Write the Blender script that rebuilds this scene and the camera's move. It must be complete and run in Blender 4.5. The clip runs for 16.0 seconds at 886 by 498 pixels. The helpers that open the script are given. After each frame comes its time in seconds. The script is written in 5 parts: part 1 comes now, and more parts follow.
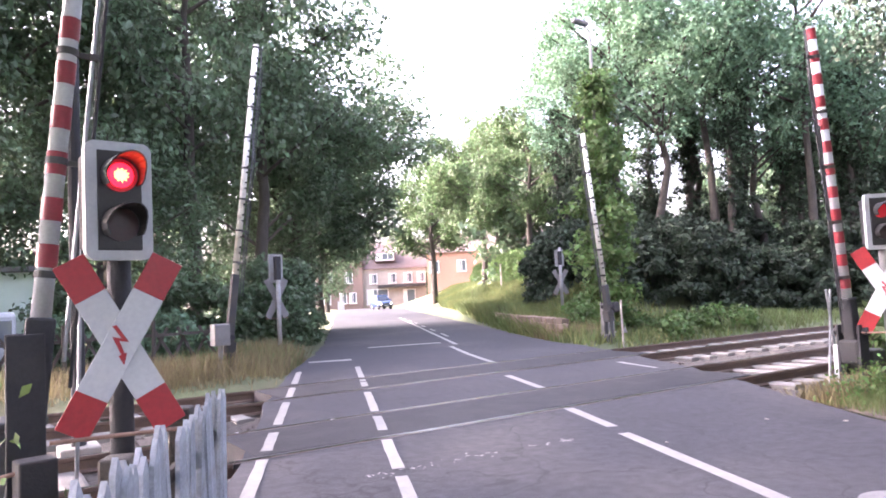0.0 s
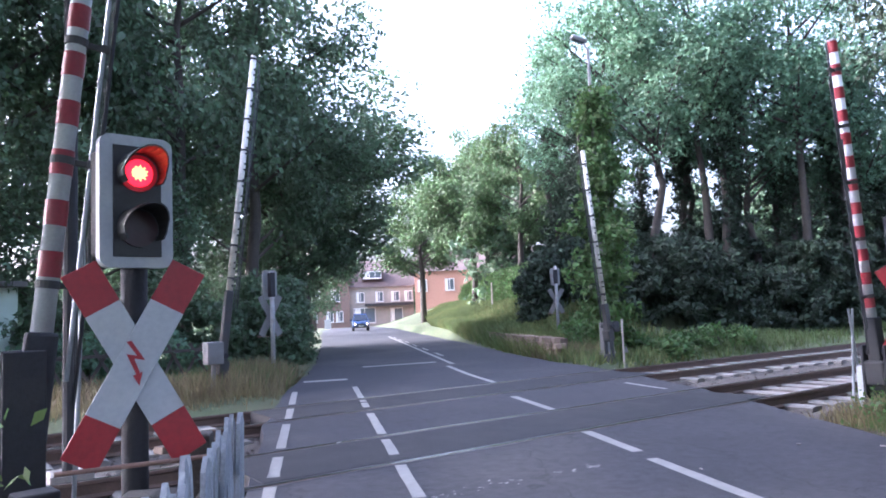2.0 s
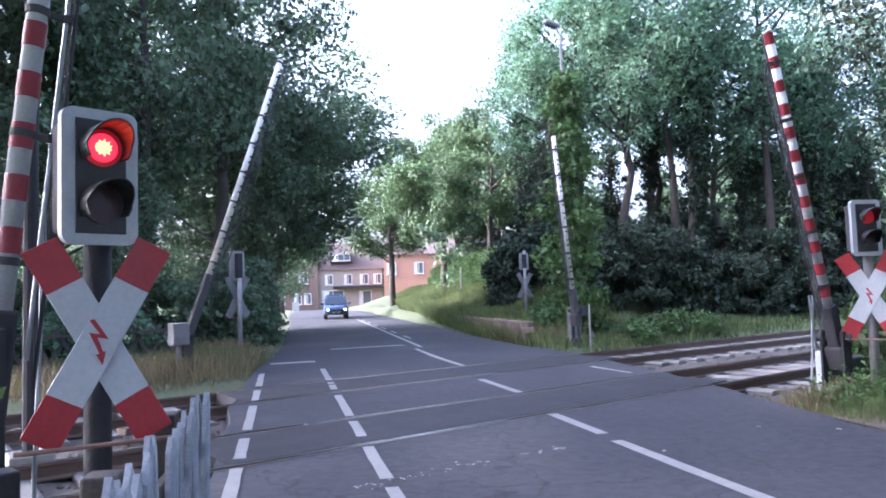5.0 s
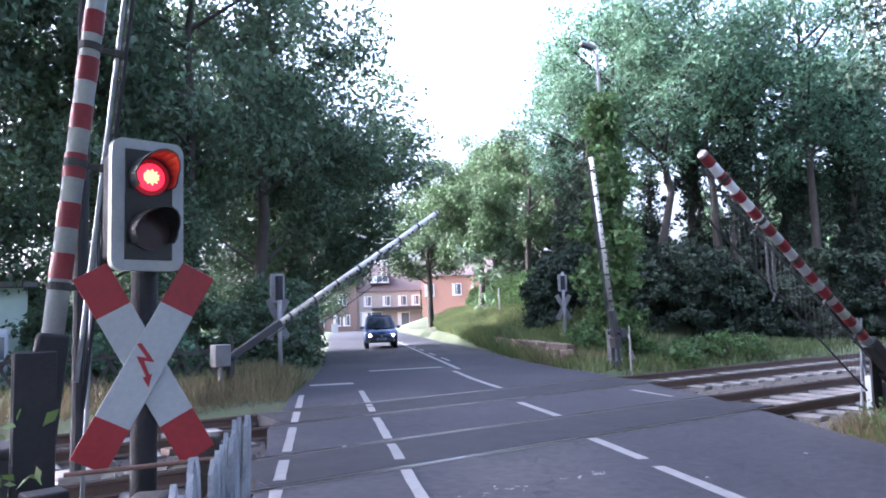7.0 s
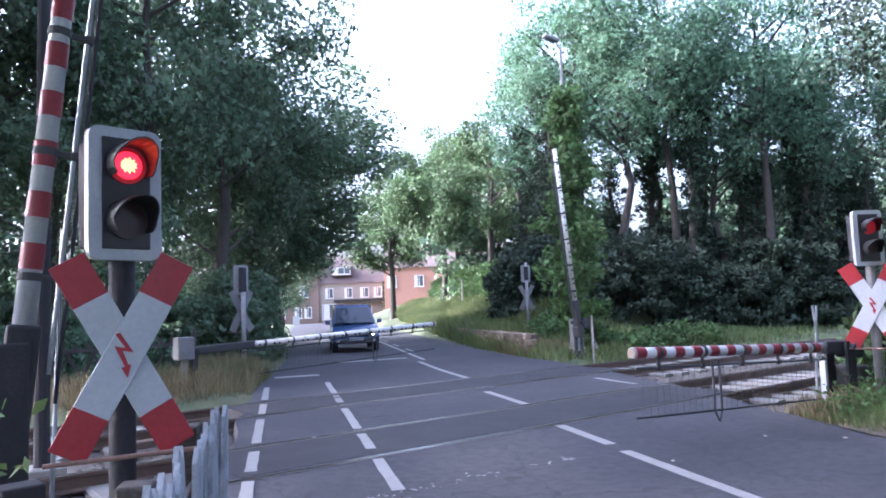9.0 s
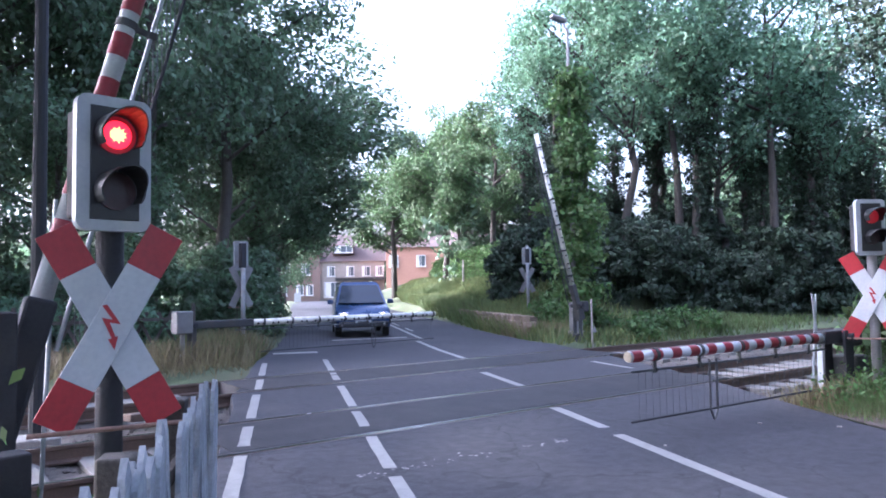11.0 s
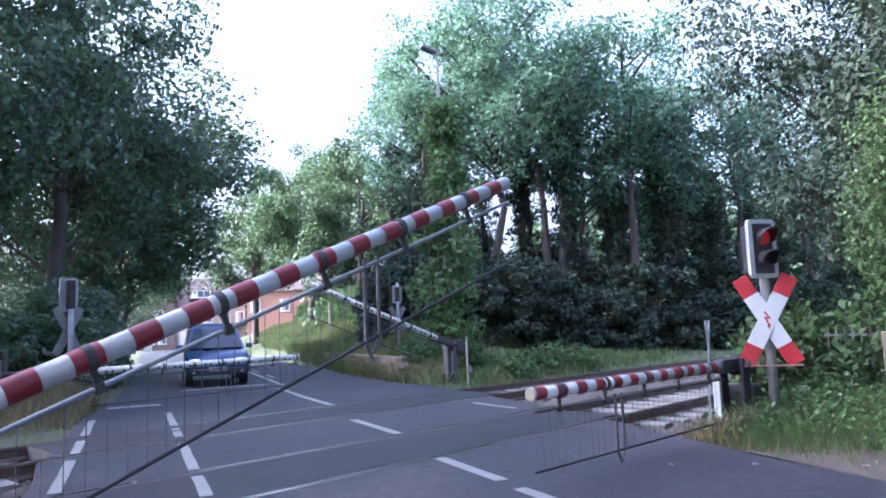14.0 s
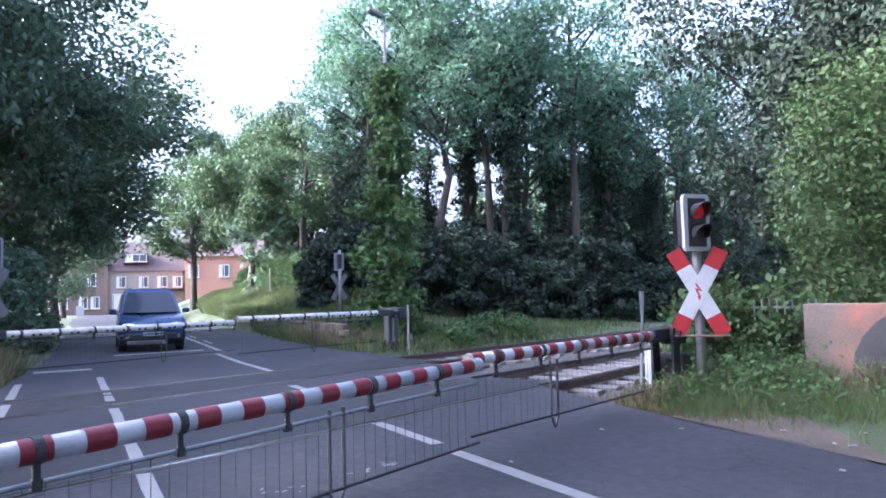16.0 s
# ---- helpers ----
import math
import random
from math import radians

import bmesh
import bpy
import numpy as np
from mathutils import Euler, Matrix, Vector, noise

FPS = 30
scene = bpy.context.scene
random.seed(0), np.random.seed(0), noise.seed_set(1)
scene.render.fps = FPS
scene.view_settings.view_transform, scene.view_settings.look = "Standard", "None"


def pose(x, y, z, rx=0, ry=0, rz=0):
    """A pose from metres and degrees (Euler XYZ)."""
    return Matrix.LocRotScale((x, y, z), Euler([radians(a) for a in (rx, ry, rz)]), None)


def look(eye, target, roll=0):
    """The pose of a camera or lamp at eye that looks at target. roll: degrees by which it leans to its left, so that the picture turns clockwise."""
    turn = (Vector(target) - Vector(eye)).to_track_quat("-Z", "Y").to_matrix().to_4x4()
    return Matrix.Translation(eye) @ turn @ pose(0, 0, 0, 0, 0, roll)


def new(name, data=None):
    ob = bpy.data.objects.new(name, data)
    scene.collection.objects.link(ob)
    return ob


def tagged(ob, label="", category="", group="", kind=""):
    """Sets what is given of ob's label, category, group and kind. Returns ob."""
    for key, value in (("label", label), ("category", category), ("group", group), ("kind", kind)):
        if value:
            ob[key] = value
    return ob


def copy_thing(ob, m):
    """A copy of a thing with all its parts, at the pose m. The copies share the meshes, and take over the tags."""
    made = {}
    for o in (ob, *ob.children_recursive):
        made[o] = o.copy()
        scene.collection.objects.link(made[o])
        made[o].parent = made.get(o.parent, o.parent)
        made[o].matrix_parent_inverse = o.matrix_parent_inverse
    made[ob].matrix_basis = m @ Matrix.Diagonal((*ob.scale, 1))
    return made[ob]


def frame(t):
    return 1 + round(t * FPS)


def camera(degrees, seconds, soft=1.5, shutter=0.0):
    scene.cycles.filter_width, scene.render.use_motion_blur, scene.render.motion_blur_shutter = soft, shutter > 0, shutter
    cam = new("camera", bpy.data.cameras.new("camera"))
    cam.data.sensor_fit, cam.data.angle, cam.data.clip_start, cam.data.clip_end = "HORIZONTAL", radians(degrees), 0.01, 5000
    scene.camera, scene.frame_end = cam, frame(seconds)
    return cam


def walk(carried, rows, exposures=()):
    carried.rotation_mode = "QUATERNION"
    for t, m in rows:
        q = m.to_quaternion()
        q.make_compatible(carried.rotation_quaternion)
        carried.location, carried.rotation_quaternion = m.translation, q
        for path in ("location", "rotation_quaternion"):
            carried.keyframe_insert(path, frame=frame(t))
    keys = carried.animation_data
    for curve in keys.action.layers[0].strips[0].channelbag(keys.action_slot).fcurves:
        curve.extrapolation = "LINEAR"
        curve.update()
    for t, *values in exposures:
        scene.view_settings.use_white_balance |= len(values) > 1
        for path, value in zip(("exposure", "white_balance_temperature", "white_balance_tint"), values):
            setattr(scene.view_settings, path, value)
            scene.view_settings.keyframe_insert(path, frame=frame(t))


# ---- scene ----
cam = camera(63.2, 16.0, soft=1.8)
PATH = [
    (0, (0.484, -6.771, 1.478), (1.564, -5.092, 1.602), -2.8),
    (0.5, (0.505, -6.515, 1.435), (1.803, -4.999, 1.558), -3.8),
    (1, (0.496, -6.367, 1.458), (1.751, -4.815, 1.585), -2.4),
    (1.5, (0.486, -6.309, 1.468), (1.567, -4.635, 1.64), -2.6),
    (2, (0.411, -6.286, 1.467), (1.524, -4.634, 1.642), -2.5),
    (2.5, (0.361, -6.249, 1.454), (1.488, -4.603, 1.592), -1.9),
    (3, (0.362, -6.272, 1.461), (1.529, -4.656, 1.623), -1.3),
    (3.5, (0.38, -6.258, 1.455), (1.551, -4.641, 1.578), -1.1),
    (4, (0.392, -6.251, 1.456), (1.563, -4.634, 1.575), -1.5),
    (6.5, (0.434, -6.302, 1.464), (1.623, -4.701, 1.622), -2.3),
    (7, (0.398, -6.303, 1.471), (1.494, -4.64, 1.66), -1.9),
    (7.5, (0.323, -6.263, 1.463), (1.312, -4.529, 1.584), -2.1),
    (8, (0.287, -6.279, 1.469), (1.421, -4.637, 1.596), -1.3),
    (8.5, (0.29, -6.271, 1.464), (1.484, -4.671, 1.578), -1.5),
    (9, (0.3, -6.281, 1.456), (1.484, -4.677, 1.618), -2.3),
    (11.5, (0.429, -6.265, 1.441), (1.614, -4.656, 1.546), -0.6),
    (12, (0.557, -6.047, 1.409), (1.808, -4.493, 1.555), -0.2),
    (12.5, (0.756, -5.851, 1.381), (2.062, -4.341, 1.497), -2.9),
    (13, (0.935, -5.662, 1.362), (2.241, -4.167, 1.603), -0.3),
    (13.5, (1.073, -5.424, 1.315), (2.502, -4.044, 1.542), -2.1),
    (14, (1.101, -5.274, 1.31), (2.553, -3.916, 1.531), -2.2),
    (14.5, (1.12, -5.301, 1.301), (2.6, -3.966, 1.473), -0.5),
    (15, (1.115, -5.298, 1.302), (2.657, -4.03, 1.427), -1.0),
    (15.5, (1.15, -5.316, 1.3), (2.684, -4.036, 1.401), -1.0),
    (16, (1.126, -5.286, 1.282), (2.684, -4.038, 1.414), -1.3),
]
EXPOSURES = ((0, 4.25, 6100, 34), (0.6, 3.75, 5850, 32), (1.5, 3.45, 5200, 25), (3, 3.4, 5100, 25), (11, 3.45, 5000, 25), (13.5, 3.3, 4900, 25), (16, 3.3, 4950, 25))
walk(cam, [(t, look(eye, target, roll)) for t, eye, target, roll in PATH], EXPOSURES)

# ---------- light ----------
SUN_EL, SUN_ROT = 24.0, -50.0
world = bpy.data.worlds.new("world")
scene.world = world
world.use_nodes = True
wn = world.node_tree
sky = wn.nodes.new("ShaderNodeTexSky")
sky.sky_type, sky.sun_disc = "NISHITA", False
sky.sun_elevation, sky.sun_rotation = radians(SUN_EL), radians(SUN_ROT)
sky.air_density, sky.dust_density, sky.ozone_density = 1.0, 10.0, 0.6
haze = wn.nodes.new("ShaderNodeHueSaturation")
haze.inputs["Saturation"].default_value = 0.6
wn.links.new(sky.outputs[0], haze.inputs["Color"])
wn.links.new(haze.outputs[0], wn.nodes["Background"].inputs[0])
wn.nodes["Background"].inputs[1].default_value = 0.15

sun = new("sun", bpy.data.lights.new("sun", "SUN"))
sun.data.energy, sun.data.angle, sun.data.color = 1.5, radians(3.0), (1.0, 0.88, 0.72)
sd = Vector((math.sin(radians(SUN_ROT)) * math.cos(radians(SUN_EL)), math.cos(radians(SUN_ROT)) * math.cos(radians(SUN_EL)), math.sin(radians(SUN_EL))))
sun.matrix_basis = look((0, 0, 30), Vector((0, 0, 30)) - sd)

# ---------- road frame: s along the road, r to its right ----------
UX, UY = 0.4315, 0.9021


def road_xy(s, r):
    return (6.9 + s * UX + r * UY, s * UY - r * UX)


def road_sr(x, y):
    return ((x - 6.9) * UX + y * UY, (x - 6.9) * UY - y * UX)


ROAD_YAW = math.degrees(math.atan2(-UX, UY))
GAUGE, TRACK1, TRACK2 = 1.435, 0.10, 3.90


def bend(x):
    return -0.0025 * max(0.0, x - 10.0) ** 2


# ---------- materials ----------
def mat(name, c1, c2=None, rough=0.7, scale=8.0, fine=60.0, bump=0.15, metal=0.0, vary=0.0, dirt=None, dirt_amount=0.35, dirt_scale=1.2, coat=0.0, island=0.0, translucent=0.0, bump_scale=None):
    m = bpy.data.materials.new(name)
    m.use_nodes = True
    nt = m.node_tree
    N, L = nt.nodes, nt.links
    p = N["Principled BSDF"]
    c2 = c2 or tuple(v * 0.75 for v in c1)
    tc = N.new("ShaderNodeTexCoord")
    src = tc.outputs["Object"]
    n1 = N.new("ShaderNodeTexNoise")
    n1.inputs["Scale"].default_value, n1.inputs["Detail"].default_value = scale, 6
    L.new(src, n1.inputs["Vector"])
    n2 = N.new("ShaderNodeTexNoise")
    n2.inputs["Scale"].default_value, n2.inputs["Detail"].default_value = fine, 3
    L.new(src, n2.inputs["Vector"])
    ad = N.new("ShaderNodeMath")
    ad.operation = "MULTIPLY_ADD"
    ad.inputs[1].default_value = 0.45
    L.new(n2.outputs["Fac"], ad.inputs[0])
    sc = N.new("ShaderNodeMath")
    sc.operation = "MULTIPLY"
    sc.inputs[1].default_value = 0.55
    L.new(n1.outputs["Fac"], sc.inputs[0])
    L.new(sc.outputs[0], ad.inputs[2])
    rp = N.new("ShaderNodeValToRGB")
    rp.color_ramp.elements[0].position, rp.color_ramp.elements[1].position = 0.35, 0.65
    rp.color_ramp.elements[0].color, rp.color_ramp.elements[1].color = (*c2, 1), (*c1, 1)
    L.new(ad.outputs[0], rp.inputs[0])
    col = rp.outputs[0]
    if dirt:
        n3 = N.new("ShaderNodeTexNoise")
        n3.inputs["Scale"].default_value, n3.inputs["Detail"].default_value = dirt_scale, 8
        L.new(src, n3.inputs["Vector"])
        r3 = N.new("ShaderNodeValToRGB")
        r3.color_ramp.elements[0].position, r3.color_ramp.elements[1].position = 0.5, 0.72
        r3.color_ramp.elements[0].color, r3.color_ramp.elements[1].color = (0, 0, 0, 1), (dirt_amount,) * 3 + (1,)
        L.new(n3.outputs["Fac"], r3.inputs[0])
        mx = N.new("ShaderNodeMixRGB")
        L.new(r3.outputs[0], mx.inputs[0])
        L.new(col, mx.inputs[1])
        mx.inputs[2].default_value = (*dirt, 1)
        col = mx.outputs[0]
    if vary or island:
        hs = N.new("ShaderNodeHueSaturation")
        if island:
            rn = N.new("ShaderNodeNewGeometry").outputs["Random Per Island"]
        else:
            rn = N.new("ShaderNodeObjectInfo").outputs["Random"]
        mr = N.new("ShaderNodeMapRange")
        amt = island or vary
        mr.inputs[3].default_value, mr.inputs[4].default_value = 1 - amt, 1 + amt
        L.new(rn, mr.inputs[0])
        L.new(mr.outputs[0], hs.inputs["Value"])
        if island:
            mh = N.new("ShaderNodeMapRange")
            mh.inputs[3].default_value, mh.inputs[4].default_value = 0.475, 0.525
            L.new(rn, mh.inputs[0])
            L.new(mh.outputs[0], hs.inputs["Hue"])
        L.new(col, hs.inputs["Color"])
        col = hs.outputs[0]
    L.new(col, p.inputs["Base Color"])
    p.inputs["Metallic"].default_value, p.inputs["Coat Weight"].default_value = metal, coat
    rr = N.new("ShaderNodeMapRange")
    rr.inputs[3].default_value, rr.inputs[4].default_value = max(0.03, rough - 0.12), min(1, rough + 0.12)
    L.new(n1.outputs["Fac"], rr.inputs[0])
    L.new(rr.outputs[0], p.inputs["Roughness"])
    if bump:
        b = N.new("ShaderNodeBump")
        b.inputs["Strength"].default_value, b.inputs["Distance"].default_value = bump, 0.02
        L.new(n2.outputs["Fac"] if not bump_scale else n1.outputs["Fac"], b.inputs["Height"])
        L.new(b.outputs[0], p.inputs["Normal"])
    if translucent:
        tr = N.new("ShaderNodeBsdfTranslucent")
        L.new(col, tr.inputs[0])
        ms = N.new("ShaderNodeMixShader")
        ms.inputs[0].default_value = translucent
        L.new(p.outputs[0], ms.inputs[1])
        L.new(tr.outputs[0], ms.inputs[2])
        L.new(ms.outputs[0], N["Material Output"].inputs[0])
    return m


def glow(name, color, strength):
    m = bpy.data.materials.new(name)
    m.use_nodes = True
    p = m.node_tree.nodes["Principled BSDF"]
    p.inputs["Base Color"].default_value = (*color, 1)
    p.inputs["Emission Color"].default_value = (*color, 1)
    p.inputs["Emission Strength"].default_value = strength
    return m


def glass(name, tint=(0.02, 0.03, 0.04), rough=0.05, coat=0.6):
    m = bpy.data.materials.new(name)
    m.use_nodes = True
    p = m.node_tree.nodes["Principled BSDF"]
    p.inputs["Base Color"].default_value = (*tint, 1)
    p.inputs["Roughness"].default_value = rough
    p.inputs["Specular IOR Level"].default_value = 0.8
    p.inputs["Coat Weight"].default_value = coat
    return m


def asphalt():
    """Worn asphalt: broad patches, wheel-polished mottling, grain and thin cracks."""
    m = mat("asphalt", (0.046, 0.0462, 0.054), (0.026, 0.0265, 0.0315), 0.8, 1.1, 55, 0.3, dirt=(0.066, 0.063, 0.0635), dirt_amount=0.75, dirt_scale=0.3)
    N, L = m.node_tree.nodes, m.node_tree.links
    p = N["Principled BSDF"]
    src = p.inputs["Base Color"].links[0].from_socket
    tc = N.new("ShaderNodeTexCoord")
    wob = N.new("ShaderNodeTexNoise")
    wob.inputs["Scale"].default_value = 2.5
    L.new(tc.outputs["Object"], wob.inputs["Vector"])
    mixv = N.new("ShaderNodeMixRGB")
    mixv.blend_type, mixv.inputs[0].default_value = "ADD", 0.6
    L.new(tc.outputs["Object"], mixv.inputs[1])
    L.new(wob.outputs["Color"], mixv.inputs[2])
    vo = N.new("ShaderNodeTexVoronoi")
    vo.feature = "DISTANCE_TO_EDGE"
    vo.inputs["Scale"].default_value = 0.55
    L.new(mixv.outputs[0], vo.inputs["Vector"])
    cr = N.new("ShaderNodeValToRGB")
    cr.color_ramp.elements[0].position, cr.color_ramp.elements[1].position = 0.002, 0.009
    cr.color_ramp.elements[0].color, cr.color_ramp.elements[1].color = (0.62, 0.62, 0.62, 1), (1, 1, 1, 1)
    L.new(vo.outputs["Distance"], cr.inputs[0])
    mot = N.new("ShaderNodeTexNoise")
    mot.inputs["Scale"].default_value, mot.inputs["Detail"].default_value = 9.0, 5
    L.new(tc.outputs["Object"], mot.inputs["Vector"])
    mr = N.new("ShaderNodeMapRange")
    mr.inputs[1].default_value, mr.inputs[2].default_value = 0.3, 0.7
    mr.inputs[3].default_value, mr.inputs[4].default_value = 0.78, 1.2
    L.new(mot.outputs["Fac"], mr.inputs[0])
    mu = N.new("ShaderNodeMixRGB")
    mu.blend_type, mu.inputs[0].default_value = "MULTIPLY", 1.0
    L.new(src, mu.inputs[1])
    L.new(cr.outputs[0], mu.inputs[2])
    mu2 = N.new("ShaderNodeMixRGB")
    mu2.blend_type, mu2.inputs[0].default_value = "MULTIPLY", 1.0
    L.new(mu.outputs[0], mu2.inputs[1])
    L.new(mr.outputs[0], mu2.inputs[2])
    L.new(mu2.outputs[0], p.inputs["Base Color"])
    p.inputs["Specular IOR Level"].default_value = 0.22
    return m


M_ASPHALT = asphalt()
M_PANEL = mat("crossing_panel_rubber", (0.024, 0.0235, 0.027), (0.016, 0.0156, 0.018), 0.7, 3.0, 40, 0.3, dirt=(0.046, 0.042, 0.04), dirt_amount=0.35)
M_PANEL.node_tree.nodes["Principled BSDF"].inputs["Specular IOR Level"].default_value = 0.25
M_PAINT = mat("road_paint", (0.25, 0.243, 0.23), (0.155, 0.15, 0.142), 0.6, 6, 90, 0.1, dirt=(0.15, 0.147, 0.142), dirt_amount=0.8, dirt_scale=9)
M_PAINT_WORN = mat("worn_road_paint", (0.3, 0.29, 0.28), (0.17, 0.16, 0.16), 0.65, 9, 90, 0.1)
M_STEEL_HEAD = mat("polished_rail_head", (0.55, 0.55, 0.57), (0.4, 0.4, 0.42), 0.22, 4, 60, 0.05, metal=1.0)
M_RAIL = mat("rusty_rail_steel", (0.14, 0.09, 0.065), (0.08, 0.055, 0.045), 0.7, 6, 80, 0.25, metal=0.25)
M_CONC = mat("weathered_concrete", (0.36, 0.335, 0.31), (0.22, 0.2, 0.18), 0.85, 3, 70, 0.3, vary=0.15, dirt=(0.2, 0.15, 0.11), dirt_amount=0.6)
M_SLEEPER = mat("dusty_concrete_sleeper", (0.22, 0.21, 0.195), (0.14, 0.13, 0.118), 0.88, 3, 70, 0.3, vary=0.15, dirt=(0.11, 0.083, 0.062), dirt_amount=0.7)
M_CREAM = mat("cream_end_cap", (0.27, 0.235, 0.17), (0.19, 0.16, 0.11), 0.6, 8, 60, 0.1)
M_BALLAST = mat("ballast_stone", (0.12, 0.1, 0.088), (0.055, 0.046, 0.04), 0.9, 14, 45, 0.8, island=0.4)
M_BALLAST_BED = mat("ballast_bed", (0.095, 0.08, 0.068), (0.045, 0.038, 0.033), 0.95, 18, 40, 1.0)
M_GROUND = mat("grassy_ground", (0.07, 0.09, 0.032), (0.04, 0.054, 0.022), 0.95, 0.9, 25, 0.8, dirt=(0.095, 0.08, 0.045), dirt_amount=0.6, dirt_scale=0.8)
M_DIRT = mat("sandy_verge", (0.11, 0.085, 0.062), (0.06, 0.047, 0.035), 0.95, 3, 40, 0.7)
M_LEAF_DARK = mat("dark_leaf", (0.1, 0.15, 0.08), (0.062, 0.102, 0.053), 0.62, 0.5, 3, 0.0, island=0.45, translucent=0.4)
M_LEAF_MID = mat("mid_leaf", (0.118, 0.205, 0.115), (0.072, 0.14, 0.078), 0.62, 0.5, 3, 0.0, island=0.45, translucent=0.5)
M_LEAF_LIGHT = mat("light_leaf", (0.1, 0.165, 0.044), (0.056, 0.105, 0.028), 0.65, 0.5, 3, 0.0, island=0.35, translucent=0.35)
M_LEAF_FAR = mat("broad_leaf", (0.075, 0.12, 0.042), (0.042, 0.078, 0.027), 0.7, 0.5, 3, 0.0, island=0.4, translucent=0.3)
M_GRASS = mat("grass_blade", (0.12, 0.155, 0.05), (0.072, 0.105, 0.034), 0.6, 0.6, 3, 0.0, island=0.35, translucent=0.35)
M_DRY = mat("dry_grass_blade", (0.2, 0.165, 0.085), (0.125, 0.105, 0.055), 0.7, 0.6, 3, 0.0, island=0.3, translucent=0.3)
M_BARK = mat("bark", (0.06, 0.05, 0.04), (0.03, 0.025, 0.02), 0.9, 3, 25, 0.8)
M_WHITE = mat("white_enamel", (0.38, 0.4, 0.42), (0.31, 0.33, 0.35), 0.4, 3, 40, 0.05, dirt=(0.4, 0.38, 0.34), dirt_amount=0.35, dirt_scale=5)
M_RED = mat("red_enamel", (0.29, 0.010, 0.015), (0.2, 0.007, 0.011), 0.42, 3, 40, 0.05, dirt=(0.2, 0.03, 0.03), dirt_amount=0.3, dirt_scale=5)
M_RED_DULL = mat("dull_red_paint", (0.22, 0.013, 0.024), (0.15, 0.01, 0.016), 0.45, 5, 60, 0.1, dirt=(0.13, 0.03, 0.03), dirt_amount=0.4, dirt_scale=9)
M_BOOM_WHITE = mat("boom_white_paint", (0.44, 0.465, 0.5), (0.34, 0.365, 0.4), 0.4, 5, 60, 0.08, dirt=(0.35, 0.34, 0.32), dirt_amount=0.45, dirt_scale=6)
M_BOOM_BACK = mat("grimy_white_paint", (0.7, 0.68, 0.63), (0.52, 0.5, 0.45), 0.6, 5, 60, 0.1, dirt=(0.16, 0.13, 0.10), dirt_amount=0.5, dirt_scale=7)
M_GALV = mat("galvanised_steel", (0.32, 0.34, 0.36), (0.22, 0.235, 0.25), 0.45, 6, 50, 0.1, metal=0.7)
M_DARKSTEEL = mat("dark_painted_steel", (0.022, 0.023, 0.027), (0.014, 0.014, 0.017), 0.8, 4, 50, 0.2, dirt=(0.045, 0.04, 0.034), dirt_amount=0.4, dirt_scale=3)
M_GREYSTEEL = mat("grey_painted_steel", (0.2, 0.197, 0.195), (0.12, 0.117, 0.115), 0.55, 4, 50, 0.15, dirt=(0.14, 0.11, 0.09), dirt_amount=0.6, dirt_scale=3)
M_ROD = mat("dull_thin_rod", (0.09, 0.093, 0.1), (0.055, 0.057, 0.062), 0.5, 6, 60, 0.1, metal=0.4)
M_BOXGREY = mat("dirty_grey_paint", (0.05, 0.05, 0.05), (0.03, 0.03, 0.03), 0.75, 4, 50, 0.15, dirt=(0.05, 0.04, 0.032), dirt_amount=0.6, dirt_scale=4)
# Dark evergreen leaf; low colour also stands in for shade under the trees.
M_SHADE_LEAF = mat("evergreen_and_shade_dark_leaf", (0.036, 0.056, 0.03), (0.02, 0.034, 0.018), 0.82, 0.5, 3, 0.0, island=0.4, translucent=0.15)
M_HEDGE = mat("hedge_leaf", (0.075, 0.115, 0.032), (0.042, 0.075, 0.02), 0.75, 0.5, 3, 0.0, island=0.4, translucent=0.3)
M_BACKSIGN = mat("pale_grey_sign_back", (0.27, 0.275, 0.28), (0.19, 0.195, 0.2), 0.5, 5, 50, 0.1, dirt=(0.18, 0.15, 0.13), dirt_amount=0.6, dirt_scale=4)
# The bank's sunlit yellow is put into this lighter grass colour.
M_BANKGRASS = mat("sunlit_yellow_bank_grass", (0.2, 0.21, 0.075), (0.12, 0.145, 0.045), 0.65, 0.6, 3, 0.0, island=0.3, translucent=0.35)
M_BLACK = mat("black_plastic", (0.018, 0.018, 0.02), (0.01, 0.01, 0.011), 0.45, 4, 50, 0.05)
M_RUSTBAR = mat("rusty_bar", (0.23, 0.13, 0.1), (0.13, 0.08, 0.06), 0.7, 6, 60, 0.2)
M_PICKET = mat("grey_weathered_picket", (0.32, 0.34, 0.375), (0.2, 0.215, 0.24), 0.8, 4, 60, 0.35, vary=0.14, dirt=(0.16, 0.15, 0.14), dirt_amount=0.7, dirt_scale=7)
M_WOOD_DARK = mat("dark_wood", (0.06, 0.05, 0.042), (0.03, 0.026, 0.022), 0.85, 5, 60, 0.4, vary=0.2)
M_BRICK = mat("brown_brick", (0.2, 0.145, 0.125), (0.14, 0.1, 0.086), 0.9, 5, 40, 0.2)
M_BRICK_ORANGE = mat("orange_brick", (0.38, 0.21, 0.155), (0.3, 0.16, 0.118), 0.9, 5, 40, 0.2)
M_ROOF = mat("brown_roof_tiles", (0.105, 0.075, 0.07), (0.07, 0.05, 0.047), 0.85, 5, 30, 0.4)
M_RENDER = mat("grey_render", (0.3, 0.275, 0.25), (0.23, 0.21, 0.19), 0.9, 2, 40, 0.2)
